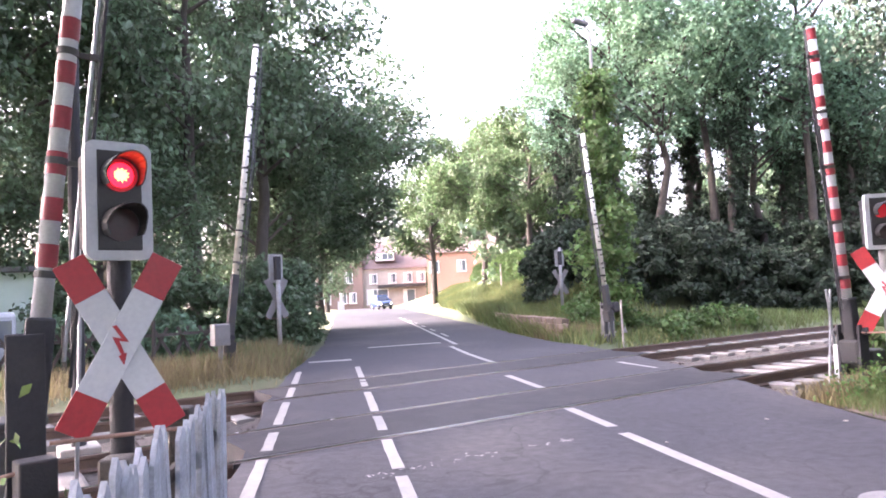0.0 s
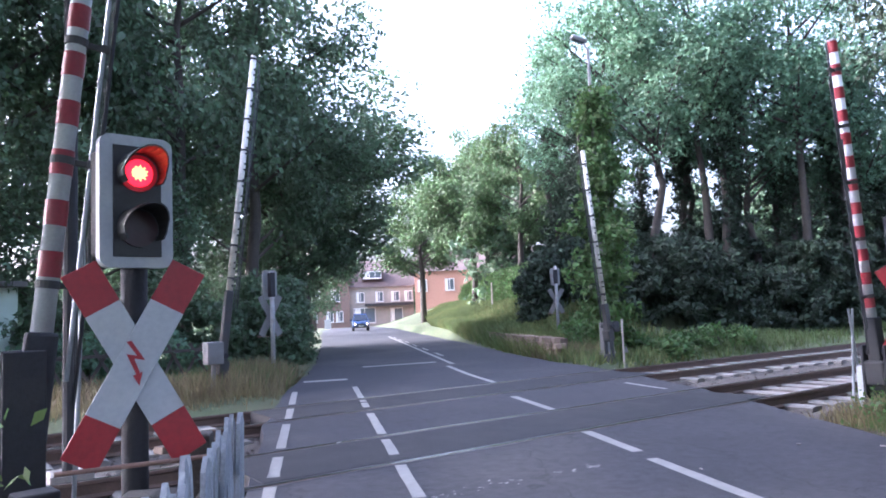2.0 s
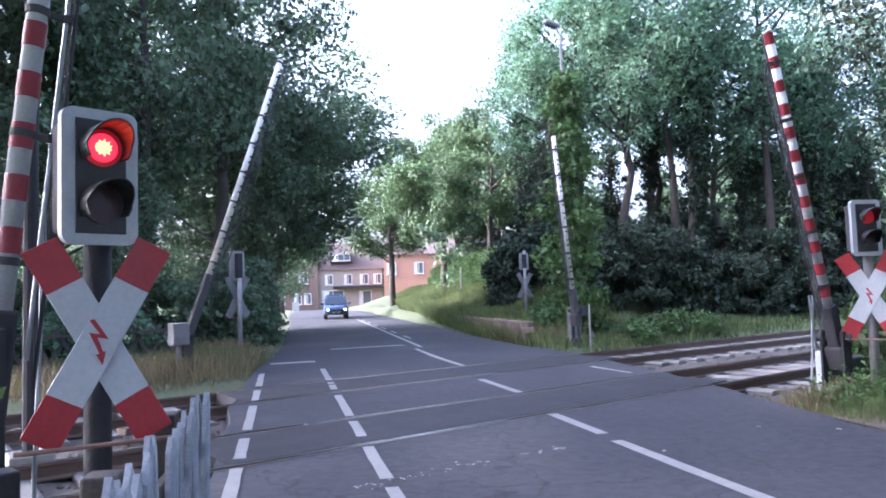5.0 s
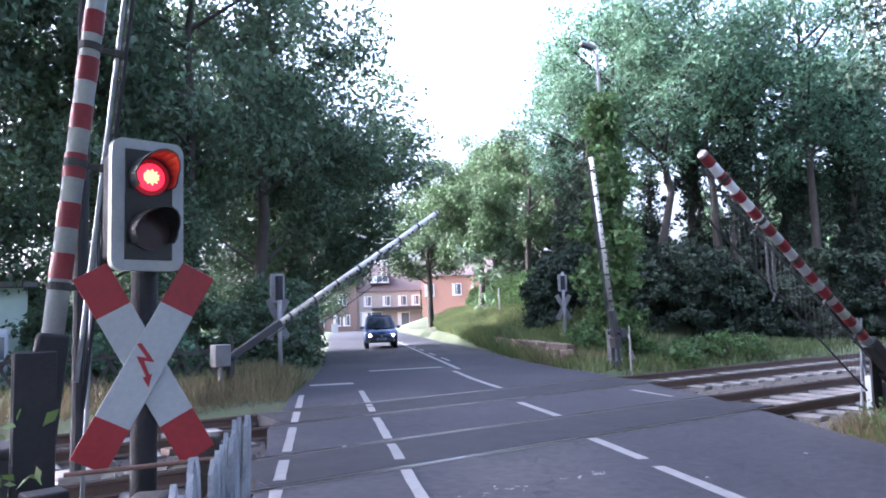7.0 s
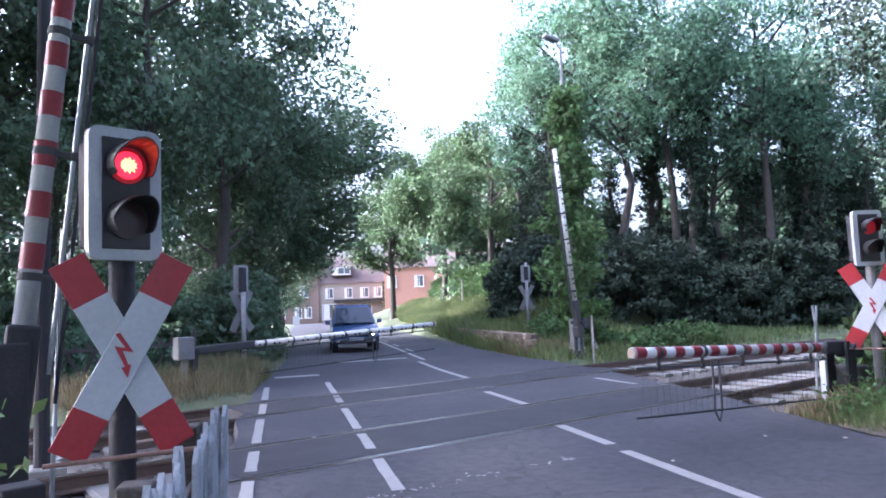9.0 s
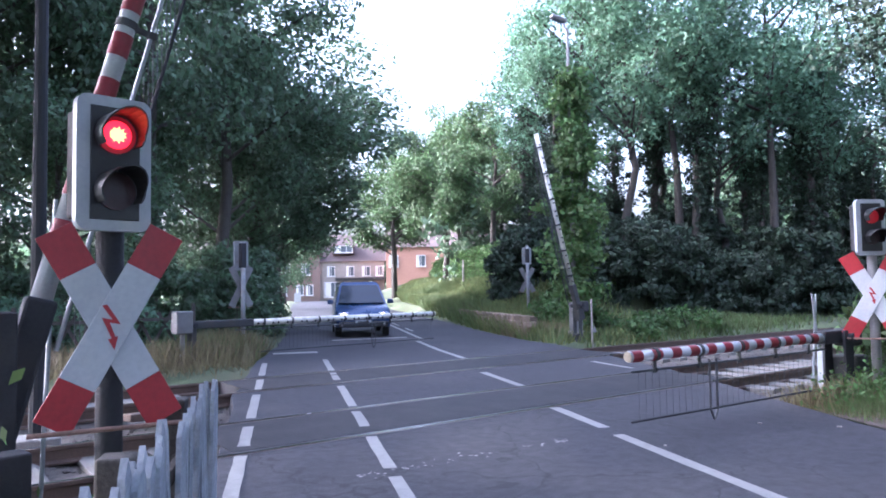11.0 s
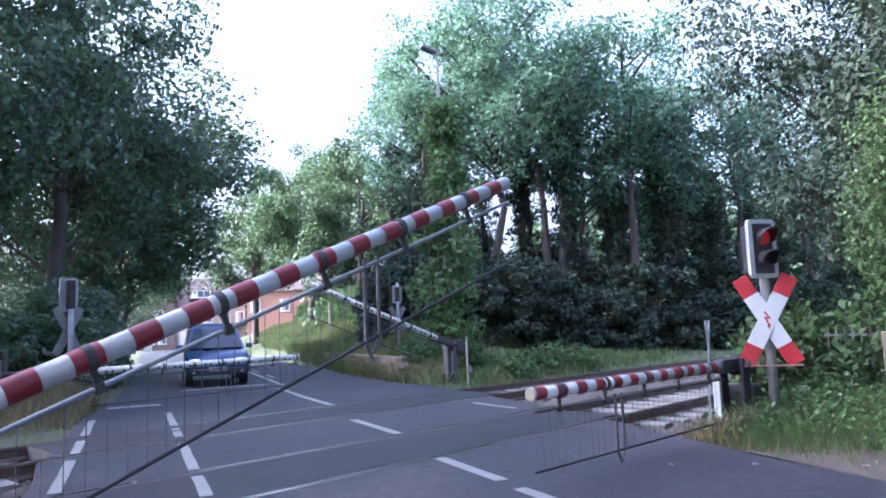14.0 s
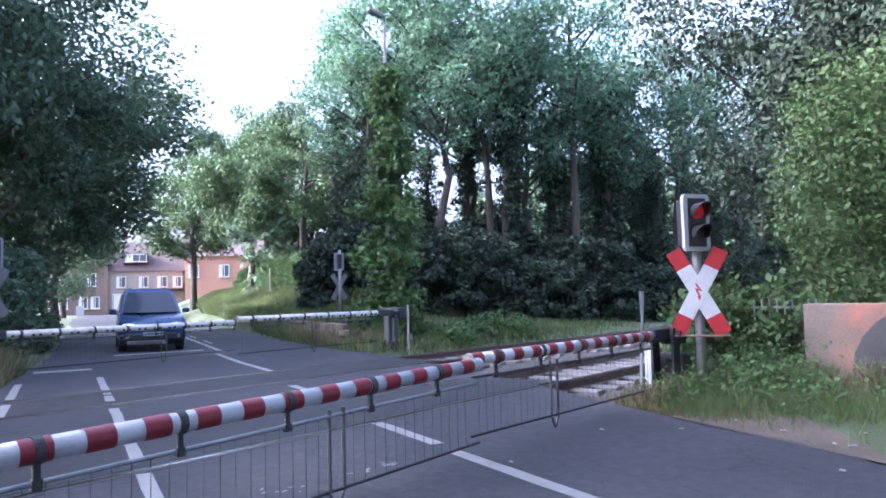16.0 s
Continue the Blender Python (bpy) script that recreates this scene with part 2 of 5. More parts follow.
M_FRAME = mat("white_window_frame", (0.66, 0.66, 0.66), (0.58, 0.58, 0.58), 0.4, 4, 40, 0.0)
M_PANE = glass("window_pane", (0.10, 0.12, 0.14), 0.08)
M_LENS_DARK = mat("dark_lens", (0.03, 0.006, 0.008), (0.02, 0.004, 0.005), 0.35, 20, 60, 0.1)
M_LENS_RED = glow("lit_red_lens", (1.0, 0.012, 0.02), 0.34)
M_LENS_CORE = glow("lit_red_core", (1.0, 0.14, 0.03), 1.05)
M_LENS_DIM = glow("dim_red_lens", (0.3, 0.008, 0.012), 0.05)
M_STONE = mat("wall_stone", (0.27, 0.2, 0.15), (0.16, 0.12, 0.09), 0.9, 4, 40, 0.5, vary=0.25)
M_GRAFFITI = mat("concrete_with_orange_paint", (0.17, 0.135, 0.11), (0.1, 0.08, 0.066), 0.85, 2, 60, 0.3, dirt=(0.42, 0.13, 0.075), dirt_amount=0.95, dirt_scale=1.1)
M_CARPAINT = mat("dark_blue_car_paint", (0.014, 0.045, 0.135), (0.011, 0.036, 0.11), 0.3, 2, 400, 0.0, metal=0.3, coat=0.45)
M_CARGLASS = glass("car_glass", (0.008, 0.016, 0.03), 0.08, 0.0)
M_CARGLASS.node_tree.nodes["Principled BSDF"].inputs["Specular IOR Level"].default_value = 0.4
M_TYRE = mat("tyre_rubber", (0.02, 0.02, 0.02), (0.012, 0.012, 0.012), 0.85, 8, 60, 0.2)
M_HEADLIGHT = glow("lit_headlight", (1.0, 0.72, 0.38), 1.3)
M_CHROME = mat("chrome", (0.6, 0.6, 0.62), (0.5, 0.5, 0.52), 0.2, 3, 40, 0.0, metal=1.0)
M_SHED = mat("pale_green_boards", (0.5, 0.6, 0.5), (0.42, 0.52, 0.43), 0.7, 3, 40, 0.1)
M_GREENPAINT = mat("dark_green_paint", (0.035, 0.075, 0.06), (0.025, 0.055, 0.045), 0.45, 5, 50, 0.15)


# ---------- mesh helpers ----------
def part(name, bm, material, parent=None, label="", smooth=False):
    me = bpy.data.meshes.new(name)
    bm.normal_update()
    bm.to_mesh(me)
    bm.free()
    for m in material if isinstance(material, (list, tuple)) else [material]:
        me.materials.append(m)
    if smooth:
        me.polygons.foreach_set("use_smooth", [True] * len(me.polygons))
    ob = new(name, me)
    if parent:
        ob.parent = parent
    return tagged(ob, label)


def thing(name, m, label, category, group="", kind=""):
    ob = new(name)
    ob.empty_display_size = 0.1
    ob.matrix_basis = m
    return tagged(ob, label, category, group, kind)


def box(bm, c, size, rot=None, bevel=0.0, taper=1.0, mi=0):
    vs = []
    for dx, dy, dz in ((-1, -1, -1), (1, -1, -1), (1, 1, -1), (-1, 1, -1), (-1, -1, 1), (1, -1, 1), (1, 1, 1), (-1, 1, 1)):
        k = taper if dz > 0 else 1.0
        v = Vector((dx * size[0] / 2 * k, dy * size[1] / 2 * k, dz * size[2] / 2))
        vs.append(bm.verts.new((rot @ v if rot else v) + Vector(c)))
    fs = [bm.faces.new([vs[i] for i in f]) for f in ((3, 2, 1, 0), (4, 5, 6, 7), (0, 1, 5, 4), (1, 2, 6, 5), (2, 3, 7, 6), (3, 0, 4, 7))]
    for f in fs:
        f.material_index = mi
    if bevel:
        es = list({e for f in fs for e in f.edges})
        bmesh.ops.bevel(bm, geom=es, offset=bevel, segments=2, affect="EDGES", profile=0.5)
    return bm


def tube(bm, a, b, r0, r1=None, seg=12, caps=True):
    a, b = Vector(a), Vector(b)
    r1 = r0 if r1 is None else r1
    q = (b - a).to_track_quat("Z", "Y")
    ra, rb = [], []
    for i in range(seg):
        w = 2 * math.pi * i / seg
        d = q @ Vector((math.cos(w), math.sin(w), 0))
        ra.append(bm.verts.new(a + d * r0))
        rb.append(bm.verts.new(b + d * r1))
    for i in range(seg):
        j = (i + 1) % seg
        bm.faces.new((ra[i], ra[j], rb[j], rb[i]))
    if caps:
        bm.faces.new(ra[::-1])
        bm.faces.new(rb)
    return bm


def prism(bm, pts, axis_vec):
    """Extrude a closed polygon of points by a vector."""
    a = [bm.verts.new(p) for p in pts]
    b = [bm.verts.new(Vector(p) + Vector(axis_vec)) for p in pts]
    n = len(pts)
    bm.faces.new(a[::-1])
    bm.faces.new(b)
    for i in range(n):
        j = (i + 1) % n
        bm.faces.new((a[i], a[j], b[j], b[i]))
    return bm


def B():
    return bmesh.new()


def quads_mesh(name, verts, material):
    """A mesh of separate quads from an array of shape (n, 4, 3)."""
    n = len(verts)
    me = bpy.data.meshes.new(name)
    me.vertices.add(4 * n)
    me.vertices.foreach_set("co", np.ascontiguousarray(verts, dtype=np.float32).ravel())
    me.loops.add(4 * n)
    me.loops.foreach_set("vertex_index", np.arange(4 * n, dtype=np.int32))
    me.polygons.add(n)
    me.polygons.foreach_set("loop_start", np.arange(0, 4 * n, 4, dtype=np.int32))
    me.update(calc_edges=True)
    me.materials.append(material)
    return me


def leaves(rng, centres, radii, per, size, flat=0.5):
    """Leaf quads in clumps round the centres."""
    centres, radii = np.asarray(centres, float), np.asarray(radii, float)
    k = np.repeat(np.arange(len(centres)), per)
    n = len(k)
    d = rng.normal(size=(n, 3))
    d /= np.linalg.norm(d, axis=1, keepdims=True)
    far = rng.random(n) ** 0.42
    p = centres[k] + d * (radii[k] * far)[:, None] * np.array([1, 1, 0.8])
    nrm = d * 0.6 + rng.normal(size=(n, 3)) * 0.8 + np.array([0, 0, flat])
    nrm /= np.linalg.norm(nrm, axis=1, keepdims=True)
    t = np.cross(nrm, rng.normal(size=(n, 3)))
    t /= np.linalg.norm(t, axis=1, keepdims=True)
    b = np.cross(nrm, t)
    L = (size * rng.uniform(0.6, 1.3, n))[:, None]
    droop = np.array([0, 0, -0.12]) * L
    return np.stack([p - t * L * 0.55, p + b * L * 0.3, p + t * L * 0.55 + droop, p - b * L * 0.3], 1)


def blades(rng, xy, z, height, width, lean=0.35):
    n = len(xy)
    a = rng.uniform(0, 2 * math.pi, n)
    w = np.stack([np.cos(a), np.sin(a), 0 * a], 1) * width * rng.uniform(0.6, 1.3, n)[:, None]
    h = height * rng.uniform(0.45, 1.2, n)
    base = np.column_stack([xy, z])
    tip = base + np.column_stack([rng.normal(size=n) * lean * h, rng.normal(size=n) * lean * h, h])
    return np.stack([base - w, base + w, tip + w * 0.15, tip - w * 0.15], 1)


def stuff(name, verts, material, label, category):
    return tagged(new(name, quads_mesh(name, verts, material)), label, category, kind="stuff")


def smooth(a, b, x):
    t = np.clip((x - a) / (b - a), 0, 1)
    return t * t * (3 - 2 * t)


# ---------- ground ----------
def ground_z(x, y):
    x, y = np.asarray(x, float), np.asarray(y, float)
    s, r = (x - 6.9) * UX + y * UY, (x - 6.9) * UY - y * UX
    yt = y + 0.0025 * np.maximum(0, x - 10) ** 2
    z = np.full(x.shape, -0.05)
    corridor = smooth(-2.2, -1.2, yt) * (1 - smooth(6.3, 7.3, yt))
    z = z - 0.22 * corridor
    # slope behind the tracks
    behind = smooth(6.9, 15.0, yt) * smooth(2.9, 6.0, r)
    z = z + 0.8 * behind
    # bank beside the far road
    bank = smooth(10.0, 15.0, s) * smooth(9.5, 15.0, yt) * (1 - smooth(13.0, 20.0, r) * (1 - smooth(24, 34, s))) * (smooth(2.7, 3.1, r) * 0.5 + smooth(3.0, 8.5, r) * 1.7) * (1 - 0.5 * smooth(70, 110, s))
    z = np.where(bank > 0.005, np.maximum(z, bank - 0.05), z)
    # verge on the near side
    z = z + 0.12 * smooth(2.4, 3.4, r) * (1 - smooth(-2.4, -1.6, yt))
    z = z + 0.10 * smooth(-4.3, -5.2, r) * (smooth(7.0, 8.0, yt))
    rough = 0.05 * np.sin(1.7 * x + 0.6 * y) * np.sin(1.3 * y - 0.4 * x)
    edge = np.clip(np.maximum(r - 2.6, -r - 4.2), 0, 1)
    return z + rough * edge * (1 - corridor)


def grid_axis(lo, a, b, hi, step):
    inner = np.arange(a, b + 1e-6, step)
    out_lo = a - np.cumsum(step * 1.35 ** np.arange(1, 40))
    out_hi = b + np.cumsum(step * 1.35 ** np.arange(1, 40))
    return np.concatenate([np.r_[out_lo[out_lo > lo], lo][::-1], inner, np.r_[out_hi[out_hi < hi], hi]])


def build_ground():
    xs, ys = grid_axis(-1500, -14, 46, 1500, 0.5), grid_axis(-1500, -14, 60, 1500, 0.5)
    X, Y = np.meshgrid(xs, ys, indexing="ij")
    Z = ground_z(X, Y)
    nx, ny = X.shape
    idx = np.arange(nx * ny).reshape(nx, ny)
    f = np.stack([idx[:-1, :-1], idx[1:, :-1], idx[1:, 1:], idx[:-1, 1:]], -1).reshape(-1, 4)
    me = bpy.data.meshes.new("ground")
    me.from_pydata(np.column_stack([X.ravel(), Y.ravel(), Z.ravel()]).tolist(), [], f.tolist())
    me.polygons.foreach_set("use_smooth", [True] * len(me.polygons))
    me.materials.append(M_GROUND)
    tagged(new("ground", me), "uneven green grass ground with patches of bare soil", "ground", kind="structure")


build_ground()

# road edges: s, left r, right r
EDGES = ((-60, -4.9, 2.4), (-9, -4.5, 2.3), (-5.0, -3.9, 2.15), (-3.2, -3.9, 2.3), (-1.0, -4.05, 2.45), (2, -4.2, 2.75), (5.5, -4.25, 2.95), (8, -4.2, 2.95), (11, -4.0, 2.6), (16, -3.95, 2.5), (30, -4.1, 2.9), (45, -4.4, 3.6), (60, -5.0, 5.0), (74, -9, 9.0), (84, -30, 30), (89, -60, 60))


def edge_at(s, k):
    return float(np.interp(s, [e[0] for e in EDGES], [e[k] for e in EDGES]))


def build_road():
    bm = B()
    ss = sorted(set(np.arange(-60, 89.1, 1.0).tolist() + [e[0] for e in EDGES]))
    rng = random.Random(3)
    rows = []
    for s in ss:
        l, r = edge_at(s, 1) + rng.uniform(-0.06, 0.06), edge_at(s, 2) + rng.uniform(-0.08, 0.08)
        pts = [(l - 0.05, -0.3), (l, 0.0)] + [(l + (r - l) * k / 6, 0.0) for k in range(1, 6)] + [(r, 0.0), (r + 0.05, -0.3)]
        rows.append([bm.verts.new((*road_xy(s, q), z)) for q, z in pts])
    for a, b in zip(rows, rows[1:]):
        for i in range(len(a) - 1):
            bm.faces.new((a[i], a[i + 1], b[i + 1], b[i]))
    tagged(part("road", bm, M_ASPHALT), "worn grey-blue asphalt road over the railway crossing", "road", kind="structure")


build_road()


def side_x(y, k, off=0.0):
    """x of the paving's edge (k 1 left, 2 right) along a line of constant y."""
    x = 6.9 + 0.48 * y
    for _ in range(12):
        s, r = road_sr(x, y)
        x += (edge_at(s, k) + off - r) / UY
    return x


def build_panels():
    for y0 in (TRACK1, TRACK2):
        a, b = y0 + 0.055, y0 + GAUGE - 0.055
        t = thing("crossing_surface", pose(0, 0, 0), "dark rubber panels between the rails of the crossing", "crossing panel", "crossing panels", "structure")
        xl, xr = side_x((a + b) / 2, 1, -0.1), side_x((a + b) / 2, 2, 0.1)
        n = 9
        for i in range(n):
            x0, x1 = xl + (xr - xl) * i / n, xl + (xr - xl) * (i + 1) / n - 0.0006
            bm = B()
            box(bm, ((x0 + x1) / 2, (a + b) / 2, -0.10), (x1 - x0, b - a, 0.212))
            part("panel", bm, M_PANEL, t)
        # black strips stand in for the shade of the flange grooves, which aren't cut
        for ya, yb in ((y0 + 0.003, a - 0.002), (b + 0.002, y0 + GAUGE - 0.003), (y0 - 0.10, y0 - 0.077), (y0 + GAUGE + 0.077, y0 + GAUGE + 0.10)):
            bm = B()
            ym = (ya + yb) / 2
            x0, x1 = side_x(ym, 1, -0.05), side_x(ym, 2, 0.05)
            box(bm, ((x0 + x1) / 2, ym, -0.02), (x1 - x0, yb - ya, 0.046))
            part("flangeway_shade_strip", bm, M_BLACK, t)


build_panels()


def rail_mesh(y):
    """A rail with foot, web and head, following the track's bend; the top lies level with the road."""
    prof = [(-0.07, -0.165), (0.07, -0.165), (0.07, -0.15), (0.012, -0.13), (0.012, -0.045), (0.036, -0.03), (0.036, 0.002), (0.03, 0.007), (-0.03, 0.007), (-0.036, 0.002), (-0.036, -0.03), (-0.012, -0.045), (-0.012, -0.13), (-0.07, -0.15)]
    bm = B()
    xs = list(np.arange(-45, 95, 2.5))
    prev = None
    for x in xs:
        ring = [bm.verts.new((x, y + bend(x) + dy, dz)) for dy, dz in prof]
        if prev:
            for i in range(len(prof)):
                j = (i + 1) % len(prof)
                f = bm.faces.new((prev[i], prev[j], ring[j], ring[i]))
                f.material_index = 1 if i in (7,) else 0
        prev = ring
    return bm


sleeper_bm = B()
prism(sleeper_bm, [(-0.13, 0, -0.2), (0.13, 0, -0.2), (0.13, 0, -0.02), (0.09, 0, 0.0), (-0.09, 0, 0.0), (-0.13, 0, -0.02)], (0, 2.5, 0))
sleeper_me = bpy.data.meshes.new("sleeper")
sleeper_bm.to_mesh(sleeper_me)
sleeper_bm.free()
sleeper_me.materials.append(M_SLEEPER)


def build_tracks():
    for y0 in (TRACK1, TRACK2):
        tr = thing("railway_track", pose(0, 0, 0), "railway track of rusty rails on pale concrete sleepers", "railway track", "railway tracks", "structure")
        for y in (y0 - 0.036, y0 + GAUGE + 0.036):
            part("rail", rail_mesh(y), [M_RAIL, M_STEEL_HEAD], tr)
        x = -30.0
        rng = random.Random(int(y0))
        xl, xr = side_x(y0 + 0.7, 1, -0.3), side_x(y0 + 0.7, 2, 0.3)
        while x < 58:
            if not (xl < x < xr):
                o = new("sleeper", sleeper_me)
                o.matrix_basis = pose(x + rng.uniform(-0.02, 0.02), y0 + GAUGE / 2 - 1.25 + bend(x), -0.132 + rng.uniform(-0.008, 0.004), 0, 0, rng.uniform(-0.6, 0.6))
                o.parent = tr
            x += 0.6


build_tracks()


def build_ballast():
    rng = np.random.default_rng(5)
    # bed sheets left and right of the paving
    for k, (xa, xb) in enumerate(((-45, None), (None, 95))):
        bm = B()
        rows = []
        for y in np.arange(-1.6, 6.9, 0.25):
            e = side_x(y, 1 if k == 0 else 2, 0.02 if k == 0 else -0.02)
            x0, x1 = (xa, e) if k == 0 else (e, xb)
            n = 60
            # finer towards the paving
            t = (np.linspace(0, 1, n) ** 2)
            xs = x1 + (x0 - x1) * t if k == 0 else x0 + (x1 - x0) * t
            rows.append([bm.verts.new((x, y + bend(x), (-0.195 if -1.2 < y < 6.4 else -0.32) + rng.normal() * 0.018)) for x in xs])
        for a, b in zip(rows, rows[1:]):
            for i in range(len(a) - 1):
                bm.faces.new((a[i], a[i + 1], b[i + 1], b[i]) if k else (a[i + 1], a[i], b[i], b[i + 1]))
        tagged(part("ballast_bed", bm, M_BALLAST_BED), "brown railway ballast bed under the sleepers", "ballast", kind="structure")
    # loose stones: squashed octahedra
    n = 9000
    xs = np.where(rng.random(n) < 0.55, rng.uniform(-9, 5, n), rng.uniform(8, 30, n))
    ys = rng.uniform(-1.4, 6.5, n)
    keep = []
    for x, y in zip(xs, ys):
        s, r = road_sr(x, y)
        keep.append(not (edge_at(s, 1) - 0.1 < r < edge_at(s, 2) + 0.1))
    xs, ys = xs[keep], ys[keep]
    ys = ys - 0.0025 * np.maximum(0, xs - 10) ** 2
    n = len(xs)
    size = rng.uniform(0.018, 0.042, n)
    oct_v = np.array([(1, 0, 0), (0, 1, 0), (-1, 0, 0), (0, -1, 0), (0, 0, 0.8), (0, 0, -0.8)], float)
    oct_f = np.array([(0, 1, 4), (1, 2, 4), (2, 3, 4), (3, 0, 4), (1, 0, 5), (2, 1, 5), (3, 2, 5), (0, 3, 5)])
    ang = rng.uniform(0, 6.28, n)
    v = oct_v[None] * size[:, None, None] * rng.uniform(0.7, 1.3, (n, 6, 3))
    ca, sa = np.cos(ang)[:, None], np.sin(ang)[:, None]
    vx, vy = v[..., 0] * ca - v[..., 1] * sa, v[..., 0] * sa + v[..., 1] * ca
    v = np.stack([vx + xs[:, None], vy + ys[:, None], v[..., 2] - 0.193], -1).reshape(-1, 3)
    f = (oct_f[None] + (np.arange(n) * 6)[:, None, None]).reshape(-1, 3)
    me = bpy.data.meshes.new("ballast_stones")
    me.from_pydata(v.tolist(), [], f.tolist())
    me.materials.append(M_BALLAST)
    tagged(new("ballast_stones", me), "loose brown ballast stones between the sleepers", "ballast stones", kind="stuff")


build_ballast()


# ---------- road markings ----------
def strip(a, b, w, mat_, jitter=0.005, seed=0, label="worn white paint dash on the asphalt", z=0.004):
    rng = random.Random(seed)
    a, b = Vector((*a, 0)), Vector((*b, 0))
    d = (b - a).normalized()
    n = Vector((-d.y, d.x, 0))
    bm = B()
    k = max(2, int((b - a).length / 0.25))
    L, R = [], []
    for i in range(k + 1):
        p = a.lerp(b, i / k)
        L.append(bm.verts.new(p + n * (w / 2 + rng.uniform(-jitter, jitter)) + Vector((0, 0, z))))
        R.append(bm.verts.new(p - n * (w / 2 + rng.uniform(-jitter, jitter)) + Vector((0, 0, z))))
    for i in range(k):
        bm.faces.new((R[i], R[i + 1], L[i + 1], L[i]))
    return tagged(part("road_marking", bm, mat_), label, "road marking", "road markings", "structure")


def build_markings():
    # footpath edges: two dashed lines
    A0, A1 = Vector((2.25, -1.05)), Vector((5.99, 7.5))
    B0, B1 = Vector((3.12, -2.05)), Vector((7.33, 7.55))

    def on(P, Q, y):
        return P.lerp(Q, (y - P.y) / (Q.y - P.y))

    i = 0
    for y0, y1 in ((-3.2, -1.6), (-1.4, -0.04), (0.32, 1.24), (1.70, 3.46), (3.94, 5.06), (5.58, 7.55)):
        strip(on(A0, A1, y0), on(A0, A1, y1), 0.112, M_PAINT, seed=i, z=0.0105); i += 1
    for y0, y1 in ((-4.4, -3.0), (-2.8, -1.5), (-1.26, -0.07), (0.42, 1.31), (1.66, 3.46), (4.14, 4.72), (4.84, 5.1), (5.40, 7.38)):
        strip(on(B0, B1, y0), on(B0, B1, y1), 0.112, M_PAINT, seed=i, z=0.0105); i += 1
    # centre line
    for a, b in (((4.1, -6.0), (5.88, -1.55)), ((6.05, -1.24), (6.54, -0.02)), ((7.53, 1.64), (8.2, 3.35)), ((9.47, 5.5), (9.99, 6.8)), ((9.99, 6.8), (10.42, 7.83)), ((10.42, 7.83), (11.53, 10.25))):
        strip(a, b, 0.13, M_PAINT, seed=i); i += 1
    strip(road_xy(11.9, 0), road_xy(40, 0.1), 0.13, M_PAINT, seed=i, label="solid white centre line of the road"); i += 1
    for k in range(6):
        strip(road_xy(16 + 4 * k, 0.3), road_xy(18 + 4 * k, 0.3), 0.1, M_PAINT, seed=i); i += 1
    strip((10.06, 12.43), (12.22, 11.88), 0.33, M_PAINT, seed=i, label="white stop line before the crossing"); i += 1
    strip((7.03, 9.55), (7.98, 9.2), 0.42, M_PAINT, seed=i, label="white cross line at the end of the footpath"); i += 1
    # faded traces at the paving's edge and on the near lane
    for a, b, w in (((11.86, 4.9), (11.28, 3.9), 0.13), ((10.82, 3.25), (10.62, 2.6), 0.11), ((10.62, 2.6), (10.44, 1.98), 0.09), ((9.82, 1.16), (9.25, 0.4), 0.08)):
        strip(a, b, w, M_PAINT_WORN, seed=i, label="faded pale paint trace on the asphalt"); i += 1
    rng = random.Random(8)
    for k in range(56):
        if k < 34:
            u = rng.random() ** 1.4
            x = 3.15 + 1.27 * u; y = -1.31 + -0.03 * u + rng.gauss(0, 0.06)
        else:
            u = rng.random()
            x = 4.77 + 0.56 * u; y = -1.35 + -0.05 * u + rng.gauss(0, 0.035)
        a = rng.uniform(-0.6, 0.8); l = rng.uniform(0.01, 0.05)
        strip((x, y), (x + l * math.cos(a), y + l * math.sin(a)), rng.uniform(0.008, 0.022), M_PAINT_WORN, 0.008, i, "small chipped remnant of old white paint"); i += 1


build_markings()


def build_manhole():
    t = thing("manhole_cover", pose(5.45, -4.35, 0.0), "round pale iron manhole cover set in the asphalt", "manhole cover", kind="structure")
    bm = B(); tube(bm, (0, 0, -0.05), (0, 0, 0.006), 0.25, seg=32); part("rim", bm, M_GREYSTEEL, t)
    bm = B(); tube(bm, (0, 0, -0.04), (0, 0, 0.011), 0.21, seg=32); part("lid", bm, M_GREYSTEEL, t)


build_manhole()


# ---------- signals with warning crosses ----------
def cross_beam(sign, wide=0.18, length=1.09, thick=0.012, lean=28.5):
    """One diagonal beam in the x-z plane, with white middle and red ends as strips."""
    out = []
    for a, b, red in ((-0.5, -0.29, True), (-0.29, 0.29, False), (0.29, 0.5, True)):
        bm = B()
        rot = Matrix.Rotation(radians(sign * lean), 3, "Y")
        box(bm, rot @ Vector((0, 0, (a + b) / 2 * length)), (wide, thick, (b - a) * length), rot, bevel=0.003)
        out.append((bm, red))
    return out


